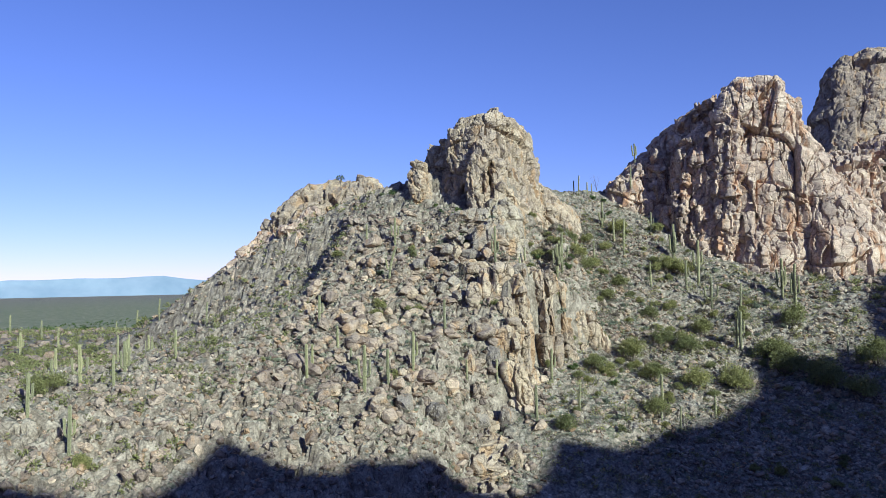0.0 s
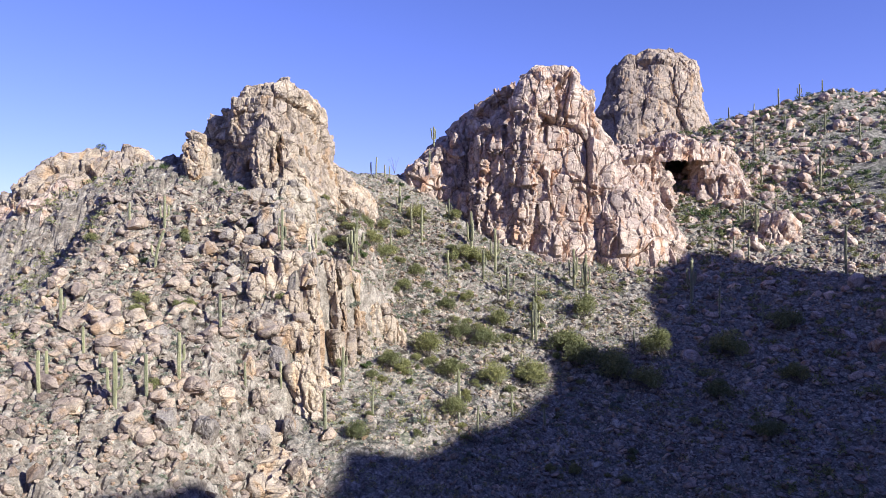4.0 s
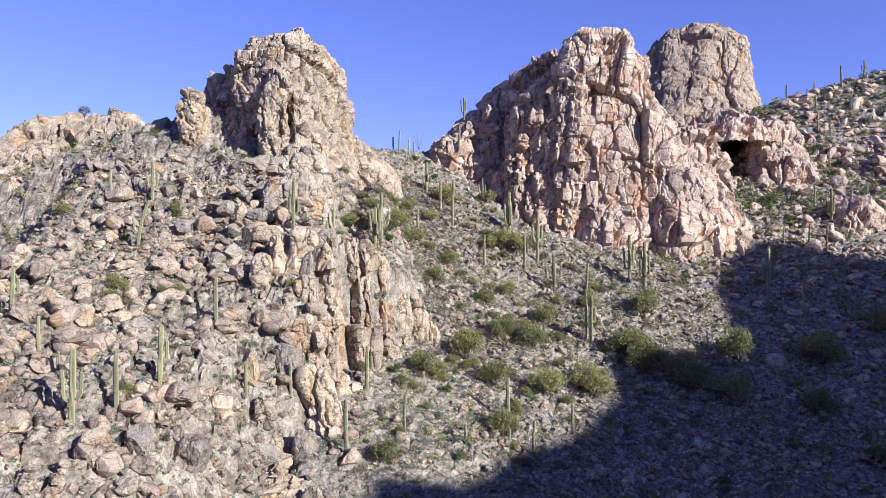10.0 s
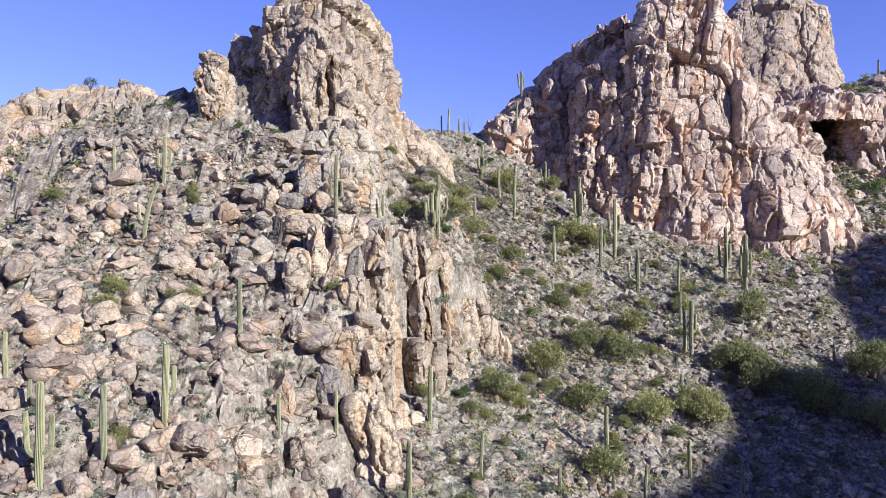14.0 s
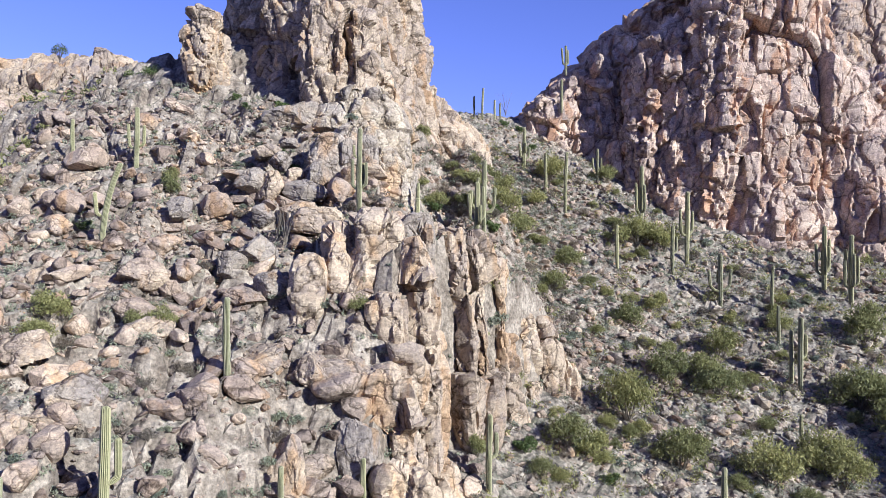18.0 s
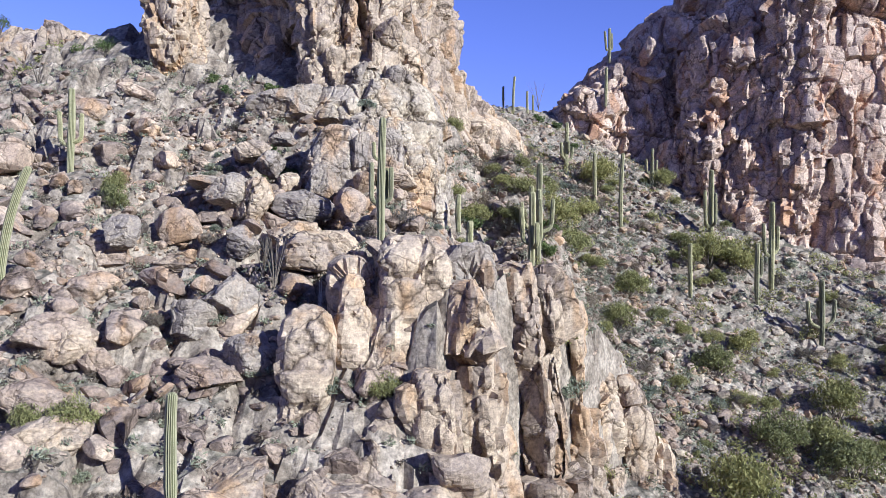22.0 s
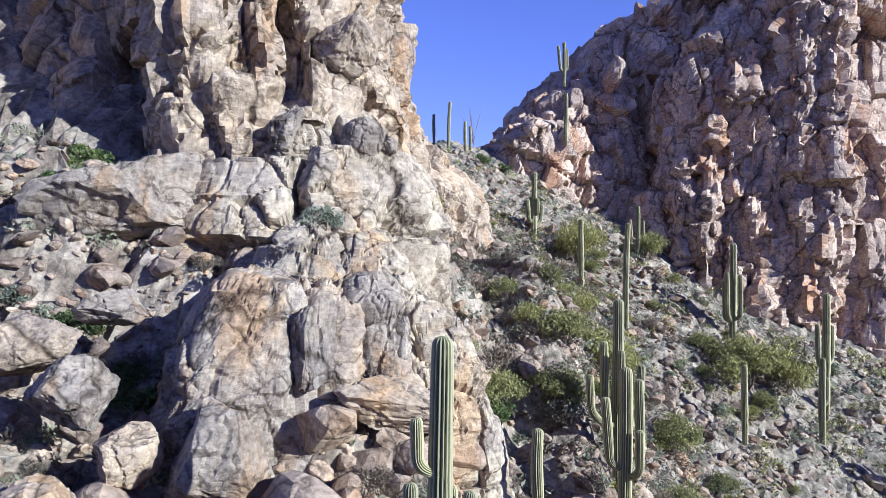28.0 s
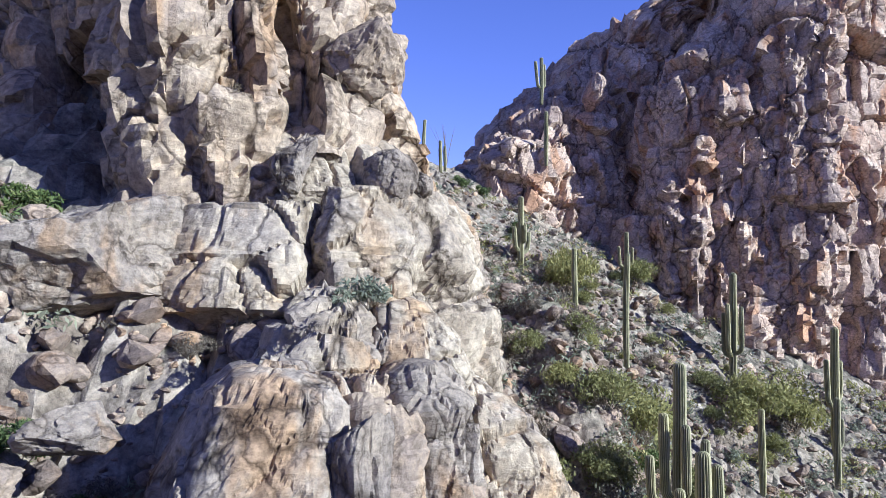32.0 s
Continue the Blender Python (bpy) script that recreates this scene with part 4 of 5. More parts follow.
# single boulders of the spur, over which the camera passes
bx, by, br_ = scatter(rng, 460, -47, -9, -48, -1, 0.7, 2.0, 1.5)
bz = height(bx, by)
for x, y, z, r in list(zip(bx, by, bz, br_))[:290]:
    ob = new("boulder", STONES[rng.randint(len(STONES))])
    s = r * rng.uniform(0.8, 1.2, 3)
    ob.matrix_basis = Matrix.LocRotScale((x, y, z + 0.22 * r), Euler((rng.normal(0, 0.35), rng.normal(0, 0.35), rng.uniform(0, 6.28))), Vector(s))
    tagged(ob, "angular grey-tan boulder lying on the stony slope", "boulder", group="boulders of the spur")


def stone_field(name, label, n, box, lo, hi, seed, sub=2, power=2.2, sink=0.2, material=ROCK_GREY):
    rng = np.random.RandomState(seed)
    x, y, r = scatter(rng, n, *box, lo, hi, power)
    z = height(x, y)
    shapes = [stone_shape(seed + 31 * q, sub, (1, rng.uniform(0.55, 0.95), rng.uniform(0.4, 0.75)), 11, 0.45) for q in range(9)]
    VV, FF, o = [], [], 0
    for a, b, c, s in zip(x, y, z, r):
        V, F = shapes[rng.randint(9)]
        W = (V * (s * rng.uniform(0.8, 1.2, 3))) @ turn(rng).T + (a, b, c + sink * s)
        VV.append(W)
        FF.append(F + o)
        o += len(V)
    ob = new(name, mesh_from(name, np.concatenate(VV), np.concatenate(FF), material))
    return tagged(ob, label, "stones", kind="stuff")


# slabs bedded in the slope
SLABS = []
for q in range(6):
    V, F = stone_shape(960 + q, 5, (1, 0.8, 0.42), 16, 0.5)
    SLABS.append(mesh_from("flat_boulder", V, F, (ROCK_TAN, ROCK_GREY)[q % 2]))
slab_rng = np.random.RandomState(31)
sx_, sy_, sr_s = scatter(slab_rng, 60, -44, -15, -47, -6, 1.3, 2.6, 2.0)
for x, y, z, r in zip(sx_, sy_, height(sx_, sy_), sr_s):
    ob = new("flat_boulder", SLABS[slab_rng.randint(6)])
    ob.matrix_basis = Matrix.LocRotScale((x, y, z + 0.1), Euler((radians(28) + slab_rng.normal(0, 0.2), slab_rng.normal(0, 0.25), slab_rng.normal(0, 0.5))), Vector((r, r, r * slab_rng.uniform(0.8, 1.5))))
    tagged(ob, "broad flat weathered boulder bedded in the slope", "boulder", group="flat boulders of the spur")

STONE_BASE[1] = stone_points(1)
stone_field("loose_stones", "rounded grey-tan stones heaped over the spur", 1500, (-50, -9, -50, 2), 0.42, 1.2, 10, 2, 1.6)
stone_field("loose_stones", "loose grey-tan stones strewn over the spur", 2400, (-50, -8, -50, 2), 0.18, 0.7, 11, 2)
stone_field("loose_stones", "small broken stones between the boulders of the spur", 6000, (-46, -8, -48, 0), 0.08, 0.3, 12, 1)
stone_field("loose_stones", "broken stones packed between the boulders below the spire", 3800, (-34, -14, -18, 0), 0.1, 0.5, 20, 2)
stone_field("loose_stones", "weathered stones on the spur's foot", 3200, (-60, -4, -84, -48), 0.25, 1.4, 22, 1)
stone_field("talus_stones", "broken grey stones in the cleft beside the spire", 900, (-19, -5, -10, 16), 0.25, 1.1, 19, 2)
stone_field("talus_stones", "pale broken talus stones in the gully", 3000, (-8, 42, -34, 46), 0.22, 1.0, 13, 2)
stone_field("talus_stones", "small broken talus stones in the gully", 5200, (-10, 45, -36, 46), 0.1, 0.34, 14, 1)
stone_field("talus_stones", "broken stones on the far slope in the ridge's shade", 6500, (38, 108, -36, 84), 0.3, 1.5, 15, 1)
stone_field("talus_stones", "dark broken boulders along the far ridge", 900, (62, 160, 56, 104), 0.7, 2.8, 23, 2, 1.9, 0.2, ROCK_RED)
stone_field("talus_stones", "larger boulders on the far slope below the ridge", 420, (48, 112, -10, 84), 0.8, 2.6, 17, 2, 2.0, 0.2, ROCK_RED)
stone_field("talus_stones", "pale broken stones on the gully floor in the ridge's shade", 4500, (2, 60, -48, 12), 0.2, 1.0, 21, 1, 2.2, 0.2, ROCK_CREAM)
stone_field("talus_stones", "pale broken stones among the brush of the upper gully", 1300, (-11, 12, -1, 37), 0.25, 0.9, 25, 2, 2.0, 0.3)
stone_field("talus_stones", "pale boulders on the shaded slope", 1500, (4, 100, -46, 60), 0.45, 1.4, 24, 1, 1.9, 0.25, ROCK_CREAM)
stone_field("loose_stones", "scattered boulders on the shelf behind the spur", 3000, (-260, -95, -70, 140), 0.6, 2.4, 18, 1)
stone_field("loose_stones", "weathered stones on the spur's far flank", 5200, (-105, -44, -84, 24), 0.25, 1.3, 16, 1)

# ---- large rocks of the outcrop that the camera comes close to ----
def hero(name, x, y, z, size, rot, seed, label, material=ROCK_TAN, cuts=17, keep=0.5):
    V, F = stone_shape(seed, 5, (1, 1, 1), cuts, keep)
    ob = new(name, mesh_from(name, V * np.array(size), F, material, False))
    ob.matrix_basis = pose(x, y, z, *rot)
    return tagged(ob, label, "boulder")


# ---- saguaros ----
def tube(path, radii, ribs=15, per=4, depth=0.17):
    """A ribbed, round-ended stem along a path. Returns vertices, faces and how far each vertex is up its rib."""
    path, radii = np.array(path, float), np.array(radii, float)
    n = ribs * per
    a = np.linspace(0, 2 * math.pi, n, endpoint=False)
    rib = 0.5 + 0.5 * np.cos(a * ribs)
    V, R = [], []
    up = np.array([0.31, 0.95, 0.05])
    for i, (p, r) in enumerate(zip(path, radii)):
        t = path[min(i + 1, len(path) - 1)] - path[max(i - 1, 0)]
        t = t / np.linalg.norm(t)
        u = np.cross(up, t)
        u /= np.linalg.norm(u)
        w = np.cross(t, u)
        k = r * (1 - depth + 2 * depth * (rib - 0.35))
        V.append(p + np.outer(np.cos(a) * k, u) + np.outer(np.sin(a) * k, w))
        R.append(rib)
    V, R = np.concatenate(V), np.concatenate(R)
    I, J = np.meshgrid(np.arange(n), np.arange(len(path) - 1))
    F = np.stack([J * n + I, J * n + (I + 1) % n, (J + 1) * n + (I + 1) % n, (J + 1) * n + I], -1).reshape(-1, 4)
    return V, F, R


def stem(name, path, radii, parent, material=None):
    V, F, R = tube(path, radii)
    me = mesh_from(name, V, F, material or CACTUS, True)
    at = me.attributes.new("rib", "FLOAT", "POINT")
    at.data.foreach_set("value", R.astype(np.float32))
    ob = new(name, me)
    ob.parent = parent
    return ob


def dome_end(path, radii, r, way=(0, 0, 1), cap=0.9):
    p = np.array(path[-1], float)
    for f in (0.35, 0.6, 0.8, 0.93, 1.0):
        path.append(tuple(p + np.array(way) * r * cap * f))
        radii.append(max(r * math.sqrt(max(1 - f * f, 0)), 0.004))


def saguaro(h, r, arms, seed, bend=0.0):
    """arms: (height of the joint, direction in degrees, reach, length of the upright part, radius)."""
    rng = np.random.RandomState(seed)
    root = new("saguaro")
    path, radii = [], []
    m = max(8, int(h / 0.4))
    for i in range(m + 1):
        f = i / m
        path.append((bend * f * f + 0.03 * math.sin(5 * f + seed), 0.03 * math.cos(4 * f + seed), -0.5 + (h - r + 0.5) * f))
        radii.append(r * (0.78 + 0.3 * math.sin(min(f * 1.5, 1) * 1.9) - 0.16 * f * f) * (1 + 0.03 * rng.normal()))
    dome_end(path, radii, radii[-1])
    stem("trunk", path, radii, root)
    for zj, az, reach, up_len, ra in arms:
        ca, sa = math.cos(radians(az)), math.sin(radians(az))
        f = zj / h
        bx0 = bend * f * f
        path, radii = [], []
        for k in range(9):
            t = k / 8 * math.pi / 2
            o = reach * math.sin(t)
            path.append((bx0 + ca * o, sa * o, zj + reach * 0.75 * (1 - math.cos(t))))
            radii.append(ra * (0.72 + 0.28 * min(1, k / 5)))
        top = path[-1]
        n = max(2, int(up_len / 0.35))
        lean = rng.uniform(-0.04, 0.10)
        for k in range(1, n + 1):
            g = up_len * k / n
            path.append((top[0] + ca * lean * g, top[1] + sa * lean * g, top[2] + g))
            radii.append(ra * (1.0 + 0.08 * math.sin(3 * k / n)))
        dome_end(path, radii, ra)
        stem("arm", path, radii, root)
    return tagged(root, "", "cactus", group="saguaros")


def lone(ob, x, y, z, rot, label):
    ob.matrix_basis = pose(x, y, z, 0, 0, rot)
    return tagged(ob, label)


lone(saguaro(7.5, 0.2, [(2.9, 185, 0.52, 1.7, 0.12), (3.0, 5, 0.50, 1.4, 0.115), (2.9, 60, 0.5, 1.5, 0.115), (5.2, 190, 0.42, 0.55, 0.10)], 21), -17.7, -13.7, 62.4, 0, "tall saguaro cactus with upturned arms at the cliff's brink")
lone(saguaro(7.6, 0.22, [(3.0, 165, 0.5, 2.4, 0.16), (2.6, 190, 1.25, 1.0, 0.14), (2.5, 5, 0.95, 1.6, 0.15), (3.2, 260, 0.5, 1.9, 0.15)], 22), -7.4, 2.0, 61.9, 0, "stout saguaro cactus with curled arms in the gully")
lone(saguaro(5.6, 0.24, [(1.9, 175, 0.6, 2.0, 0.16), (2.0, 5, 0.62, 2.5, 0.16), (1.6, 300, 0.6, 1.2, 0.15)], 23), -8.2, -0.4, 61.6, 0, "stout many-armed saguaro cactus beside another")
lone(saguaro(7.0, 0.23, [(2.8, 180, 0.5, 1.7, 0.15), (3.0, 10, 0.42, 1.5, 0.15)], 24), -5.5, 20.8, 63.4, 0, "saguaro cactus with two arms in the green gully")
lone(saguaro(1.7, 0.24, [], 25), -27.8, -1.8, 70.4, 0, "short barrel-like young saguaro among boulders")
lone(saguaro(1.1, 0.2, [], 26), -22.4, 0.3, 77.4, 0, "short young saguaro on a rock ledge")
lone(saguaro(1.9, 0.16, [], 27), -13.5, -6.2, 64.6, 0, "small dark young saguaro on the rock")
lone(saguaro(6.3, 0.24, [(2.0, 200, 0.6, 1.3, 0.17), (1.8, 20, 0.7, 1.0, 0.17), (2.3, 100, 0.5, 1.4, 0.15), (2.6, 300, 0.4, 1.0, 0.15)], 28), 0.1, 35.0, 72.0, 0, "old saguaro cactus with crooked drooping arms")
lone(saguaro(4.8, 0.2, [], 29), 7.1, 46.0, 82.8, 0, "single saguaro cactus on the reddish shoulder")
lone(saguaro(4.3, 0.2, [(1.2, 180, 0.45, 2.2, 0.15), (1.3, 20, 0.4, 1.9, 0.15)], 30), 8.4, 50.0, 89.6, 0, "three-stemmed saguaro cactus on the shoulder's crest")

SAGUARO_KINDS = {
    "plain": (saguaro(5.5, 0.21, [], 1), "single-stemmed grey-green saguaro cactus without arms"),
    "slim": (saguaro(6.0, 0.175, [], 2, 0.15), "slender straight saguaro cactus on the rocky slope"),
    "one": (saguaro(6.0, 0.22, [(2.6, 20, 0.55, 1.4, 0.15)], 3), "saguaro cactus with one upturned arm"),
    "two": (saguaro(6.2, 0.22, [(2.3, 175, 0.68, 1.7, 0.135), (2.5, 5, 0.62, 1.4, 0.135)], 4), "saguaro cactus with two upturned arms"),
    "many": (saguaro(6.5, 0.24, [(1.6, 170, 0.72, 2.4, 0.145), (1.9, 20, 0.68, 2.6, 0.145), (1.5, 80, 0.6, 2.0, 0.14), (1.7, 250, 0.6, 2.2, 0.14), (2.2, 350, 0.42, 1.8, 0.13)], 5), "many-armed saguaro cactus among the talus stones"),
    "wide": (saguaro(5.6, 0.22, [(1.7, 180, 1.1, 1.2, 0.15), (1.8, 0, 1.0, 1.3, 0.15), (2.4, 100, 0.5, 1.0, 0.13)], 6), "saguaro cactus with wide candelabra arms"),
    "bent": (saguaro(6.0, 0.2, [(2.2, 190, 0.5, 1.2, 0.13)], 7, 1.3), "leaning saguaro cactus with a short arm"),
}
KIND_H = {"plain": 5.5, "slim": 6.0, "one": 6.0, "two": 6.2, "many": 6.5, "wide": 5.6, "bent": 6.0}
USED = set()


def plant(kind, x, y, h, rot=0.0, z=None):
    src, label = SAGUARO_KINDS[kind]
    s = h / KIND_H[kind]
    w = s ** 0.5 if s < 1 else s ** 0.7
    z = float(height(x, y)[0]) if z is None else z
    m = Matrix.LocRotScale((x, y, z), Euler((0, 0, radians(rot))), None)
    if kind in USED:
        ob = copy_thing(src, m)
    else:
        ob = src
        ob.matrix_basis = m
        USED.add(kind)
    ob.scale = (w, w, s)
    tagged(ob, label)
    return ob


# by the spur's crest and the gully
for row in (("bent", -35.2, -17.8, 6.0), ("two", -36.8, -7.8, 5.6), ("plain", -42.3, -7.4, 3.4), ("plain", -13.2, -17.5, 3.3), ("plain", -1.8, 22.1, 4.1),
            ("slim", 4.5, 26.7, 8.0), ("two", 11.0, 38.0, 5.0), ("many", 15.0, 29.2, 8.4, 40), ("plain", 9.4, 19.1, 5.3), ("one", 16.5, 20.7, 6.0), ("two", 19.3, 23.8, 9.0, 20),
            ("wide", 20.7, 16.4, 6.4), ("slim", 25.7, 14.3, 5.8), ("plain", 24.5, 9.9, 4.2), ("plain", 23.2, 4.2, 5.3), ("many", 34.5, 19.9, 7.9), ("plain", 2.5, 30.5, 5.4)):
    plant(*row)
for row in (("slim", -5.2, 45.0, 5.0), ("plain", -3.2, 46.5, 3.2), ("plain", -6.4, 46.2, 2.8), ("plain", -2.2, 48.5, 2.5),
            ("two", -31.1, -44.4, 7.1), ("plain", -29.0, -40.6, 5.5), ("one", -26.3, -37.2, 6.1), ("plain", -37.9, -35.8, 3.3), ("plain", -35.3, -37.5, 2.4),
            ("plain", -20.0, -30.3, 3.1), ("plain", -15.9, -27.7, 3.4), ("one", -8.3, -20.3, 5.2), ("plain", -9.9, -30.6, 5.6), ("slim", -4.0, -25.2, 4.1), ("plain", 8.4, -17.5, 5.1)):
    plant(*row)
for row in (("plain", 16.1, -18.1, 3.7), ("slim", 10.5, -23.1, 4.2), ("plain", 7.9, -22.5, 2.1), ("plain", 2.7, -25.0, 2.3), ("plain", 19.7, -5.2, 2.9), ("one", 23.7, 3.3, 7.1),
            ("many", 36.2, 17.1, 8.1, 90), ("two", 56.9, 15.9, 8.0), ("plain", 20.7, -19.2, 2.8), ("plain", 40.9, 2.4, 2.9), ("many", 80.8, 38.3, 7.4), ("two", 104.4, 52.7, 8.2),
            ("slim", 89.6, 18.6, 10.0), ("plain", 68.2, 32.8, 3.0), ("two", 56.3, 14.8, 8.0), ("slim", 71.7, 30.1, 5.2), ("slim", 74.6, 29.2, 5.2)):
    plant(*row)
for row in (("slim", 59.8, 10.3, 6.1), ("plain", 67.1, 8.1, 4.0), ("two", 81.0, 44.8, 5.1), ("plain", 88.8, 44.7, 4.5), ("one", 91.4, 43.5, 4.5), ("plain", 98.3, 68.7, 4.4),
            ("slim", 96.3, 70.7, 5.2), ("one", -41.9, -32.6, 4.8), ("plain", -39.6, -43.4, 4.8), ("plain", -39.2, -42.3, 3.7), ("plain", -23.9, -26.8, 5.4)):
    plant(*row)
# the far flank of the spur and the shelf behind it
for row in (("wide", -64, -57, 5.4), ("many", -64, -48, 5.0), ("plain", -82, -24, 4.8), ("two", -83, -20, 5.0), ("plain", -80, -17, 4.6), ("slim", -77, -16, 4.6), ("one", -62, -68, 5.0),
            ("two", -56, -69, 5.4), ("plain", -60, -42, 4.2), ("slim", -76, -5, 5.0), ("plain", -78, -44, 4.4), ("plain", -60, -56, 4.2), ("plain", -68, -57, 4.6), ("slim", -92, 4, 4.6), ("plain", -95, -2, 5.0), ("two", -88, -6, 5.0)):
    plant(*row)
for row in (("plain", -104, -30, 5.0), ("two", -112, -12, 5.2), ("plain", -118, 6, 5.0), ("slim", -110, 18, 5.0), ("one", -128, -4, 5.4), ("plain", -134, 20, 5.0), ("two", -142, 4, 5.6), ("plain", -150, 28, 5.4), ("slim", -160, 10, 5.4), ("plain", -122, 32, 4.8), ("two", -108, 34, 5.2), ("plain", -100, 26, 4.6), ("slim", -104, 14, 5.0), ("plain", -170, 34, 5.4), ("plain", -125, -22, 5.2), ("one", -140, -14, 5.4)):
    plant(*row)
# along the far skyline
for row in (("plain", 96, 85, 5.0), ("slim", 104, 86, 4.0), ("plain", 112, 87, 6.0), ("two", 119, 88, 5.0), ("plain", 126, 88, 4.2), ("slim", 108, 76, 5.0), ("plain", 100, 78, 4.6), ("one", 116, 70, 6.0), ("plain", 122, 64, 5.0), ("plain", 93, 60, 4.4), ("slim", 110, 60, 5.4)):
    plant(*row)


# ---- outcrop before the first spire ----
GREY_LABEL = "large grey varnished boulder below the spire"
hero("boulder", -25.1, -1.0, 72.8, (3.0, 2.0, 1.75), (-8, -10, 6), 46, GREY_LABEL, ROCK_MAUVE, 9, 0.62)
hero("boulder", -21.6, -8.4, 66.5, (1.6, 1.4, 1.6), (0, 10, 40), 47, "dark-faced boulder half in the shade of its neighbours", ROCK_MAUVE)
hero("boulder", -22.2, -10.6, 65.3, (1.85, 1.2, 0.95), (0, 4, 6), 48, "rounded tan boulder striped by a cactus shadow", ROCK_MAUVE, 9, 0.7)
hero("boulder", -26.5, -10.7, 66.1, (1.4, 1.2, 1.05), (0, -20, 30), 49, "tilted grey boulder among others", ROCK_MAUVE, 9, 0.68)
hero("boulder", -25.0, -10.5, 65.6, (1.25, 1.3, 1.5), (12, 15, 0), 50, "rusty tan boulder among others", ROCK_TAN, 9, 0.66)
hero("boulder", -28.2, -9.8, 66.7, (1.2, 1.0, 0.6), (0, 10, 50), 51, "flat grey boulder among others", ROCK_MAUVE)
hero("boulder", -22.3, -12.0, 63.4, (2.1, 1.5, 1.2), (0, 12, 10), 52, "pale slabby boulder below the striped one", ROCK_TAN)
hero("boulder", -25.1, -13.0, 63.2, (1.5, 1.2, 1.0), (6, -8, 70), 53, "grey boulder on the stony slope", ROCK_MAUVE)
hero("rock_block", -18.5, 0.3, 78.3, (1.25, 1.4, 1.4), (0, 16, 20), 54, "overhanging pale rock block on the spire's flank")
hero("boulder", -17.8, -1.0, 75.0, (0.72, 0.7, 0.88), (0, 10, 0), 55, "dark rounded boulder stuck in a cleft", ROCK_MAUVE, 6, 0.8)
hero("boulder", -17.0, -0.9, 74.8, (0.36, 0.36, 0.36), (0, 0, 40), 56, "small dark rounded boulder in a cleft", ROCK_MAUVE, 6, 0.8)
hero("outcrop_rock", -20.3, -1.1, 75.2, (0.6, 0.7, 1.2), (0, 12, 0), 58, GREY_LABEL, ROCK_MAUVE)
hero("boulder", -24.5, -17.0, 60.4, (2.1, 1.6, 1.5), (0, 8, 20), 61, "big mauve-grey boulder on the slope", ROCK_MAUVE)
hero("boulder", -21.0, -15.2, 62.6, (2.0, 1.5, 1.3), (0, -12, 0), 62, "pale layered boulder on the slope", ROCK_TAN)
hero("boulder", -26.2, -18.0, 59.6, (1.3, 1.1, 1.2), (0, 0, 30), 63, "angular pale boulder on the slope", ROCK_MAUVE)
hero("boulder", -31.1, -14.0, 63.6, (1.5, 1.3, 1.1), (0, 10, 0), 64, "angular mauve-grey boulder on the slope", ROCK_MAUVE)
hero("flat_boulder", -21.3, -13.2, 63.0, (2.6, 1.6, 1.3), (0, 6, 0), 65, "broad pale rock slab on the slope", ROCK_TAN)
hero("boulder", -24.5, -5.7, 69.8, (0.95, 0.75, 0.6), (0, -14, 0), 66, GREY_LABEL, ROCK_MAUVE)
hero("outcrop_rock", -19.6, -6.9, 68.9, (0.6, 0.7, 1.7), (0, 6, 10), 68, GREY_LABEL, ROCK_MAUVE)
hero("boulder", -22.3, -7.4, 66.7, (1.2, 0.9, 1.3), (0, 12, 30), 69, "dark-faced boulder half in the shade of its neighbours", ROCK_MAUVE)
hero("boulder", -24.9, -7.6, 68.0, (1.1, 0.9, 0.9), (0, 12, 20), 70, "angular grey boulder beside the outcrop's foot", ROCK_MAUVE, 11, 0.6)
hero("boulder", -23.6, -8.6, 66.9, (0.8, 0.7, 0.75), (10, 0, 50), 71, "small angular pale boulder beside the outcrop's foot", ROCK_TAN, 11, 0.6)
hero("boulder", -26.3, -6.2, 69.0, (1.2, 0.9, 0.8), (0, -8, 10), 72, "rounded tan boulder among bushes", ROCK_TAN, 9, 0.66)
for q, (x, y, w, hh) in enumerate(((-21.1, -35.2, 1.5, 1.3), (-17.6, -33.2, 1.9, 1.5), (-28.1, -46.5, 2.1, 2.4), (-22.1, -41.3, 1.9, 2.3), (-20.0, -28.6, 1.5, 2.2), (-16.4, -26.3, 1.3, 2.4), (-19.0, -24.6, 1.4, 1.2), (-25.7, -43.6, 1.6, 1.6),
                                     (-34.5, -42.2, 1.4, 1.3), (-23.1, -19.6, 1.5, 1.2), (-30.9, -19.8, 1.9, 1.3), (-30.5, -31.3, 1.6, 1.2), (-18.2, -30.6, 1.3, 1.9), (-14.2, -31.0, 1.4, 2.2), (-12.4, -37.5, 1.6, 2.0), (-43.3, -24.0, 1.8, 1.6), (-16.6, -39.5, 1.7, 1.9))):
    hero("bedrock_knob", x, y, float(height(x, y)[0]) + 0.35 * hh, (w, w * 0.85, hh), (8, 6 - 4 * (q % 4), 37 * q), 80 + q, ("tan bedrock knob standing out of the slope", "mauve-grey bedrock knob standing out of the slope")[q % 2], (ROCK_TAN, ROCK_MAUVE)[q % 2], 13, 0.55)
hero("boulder", 12.9, 47.5, 89.8, (1.4, 1.4, 2.2), (0, 6, 0), 67, "upright boulder perched on the shoulder", ROCK_RED)

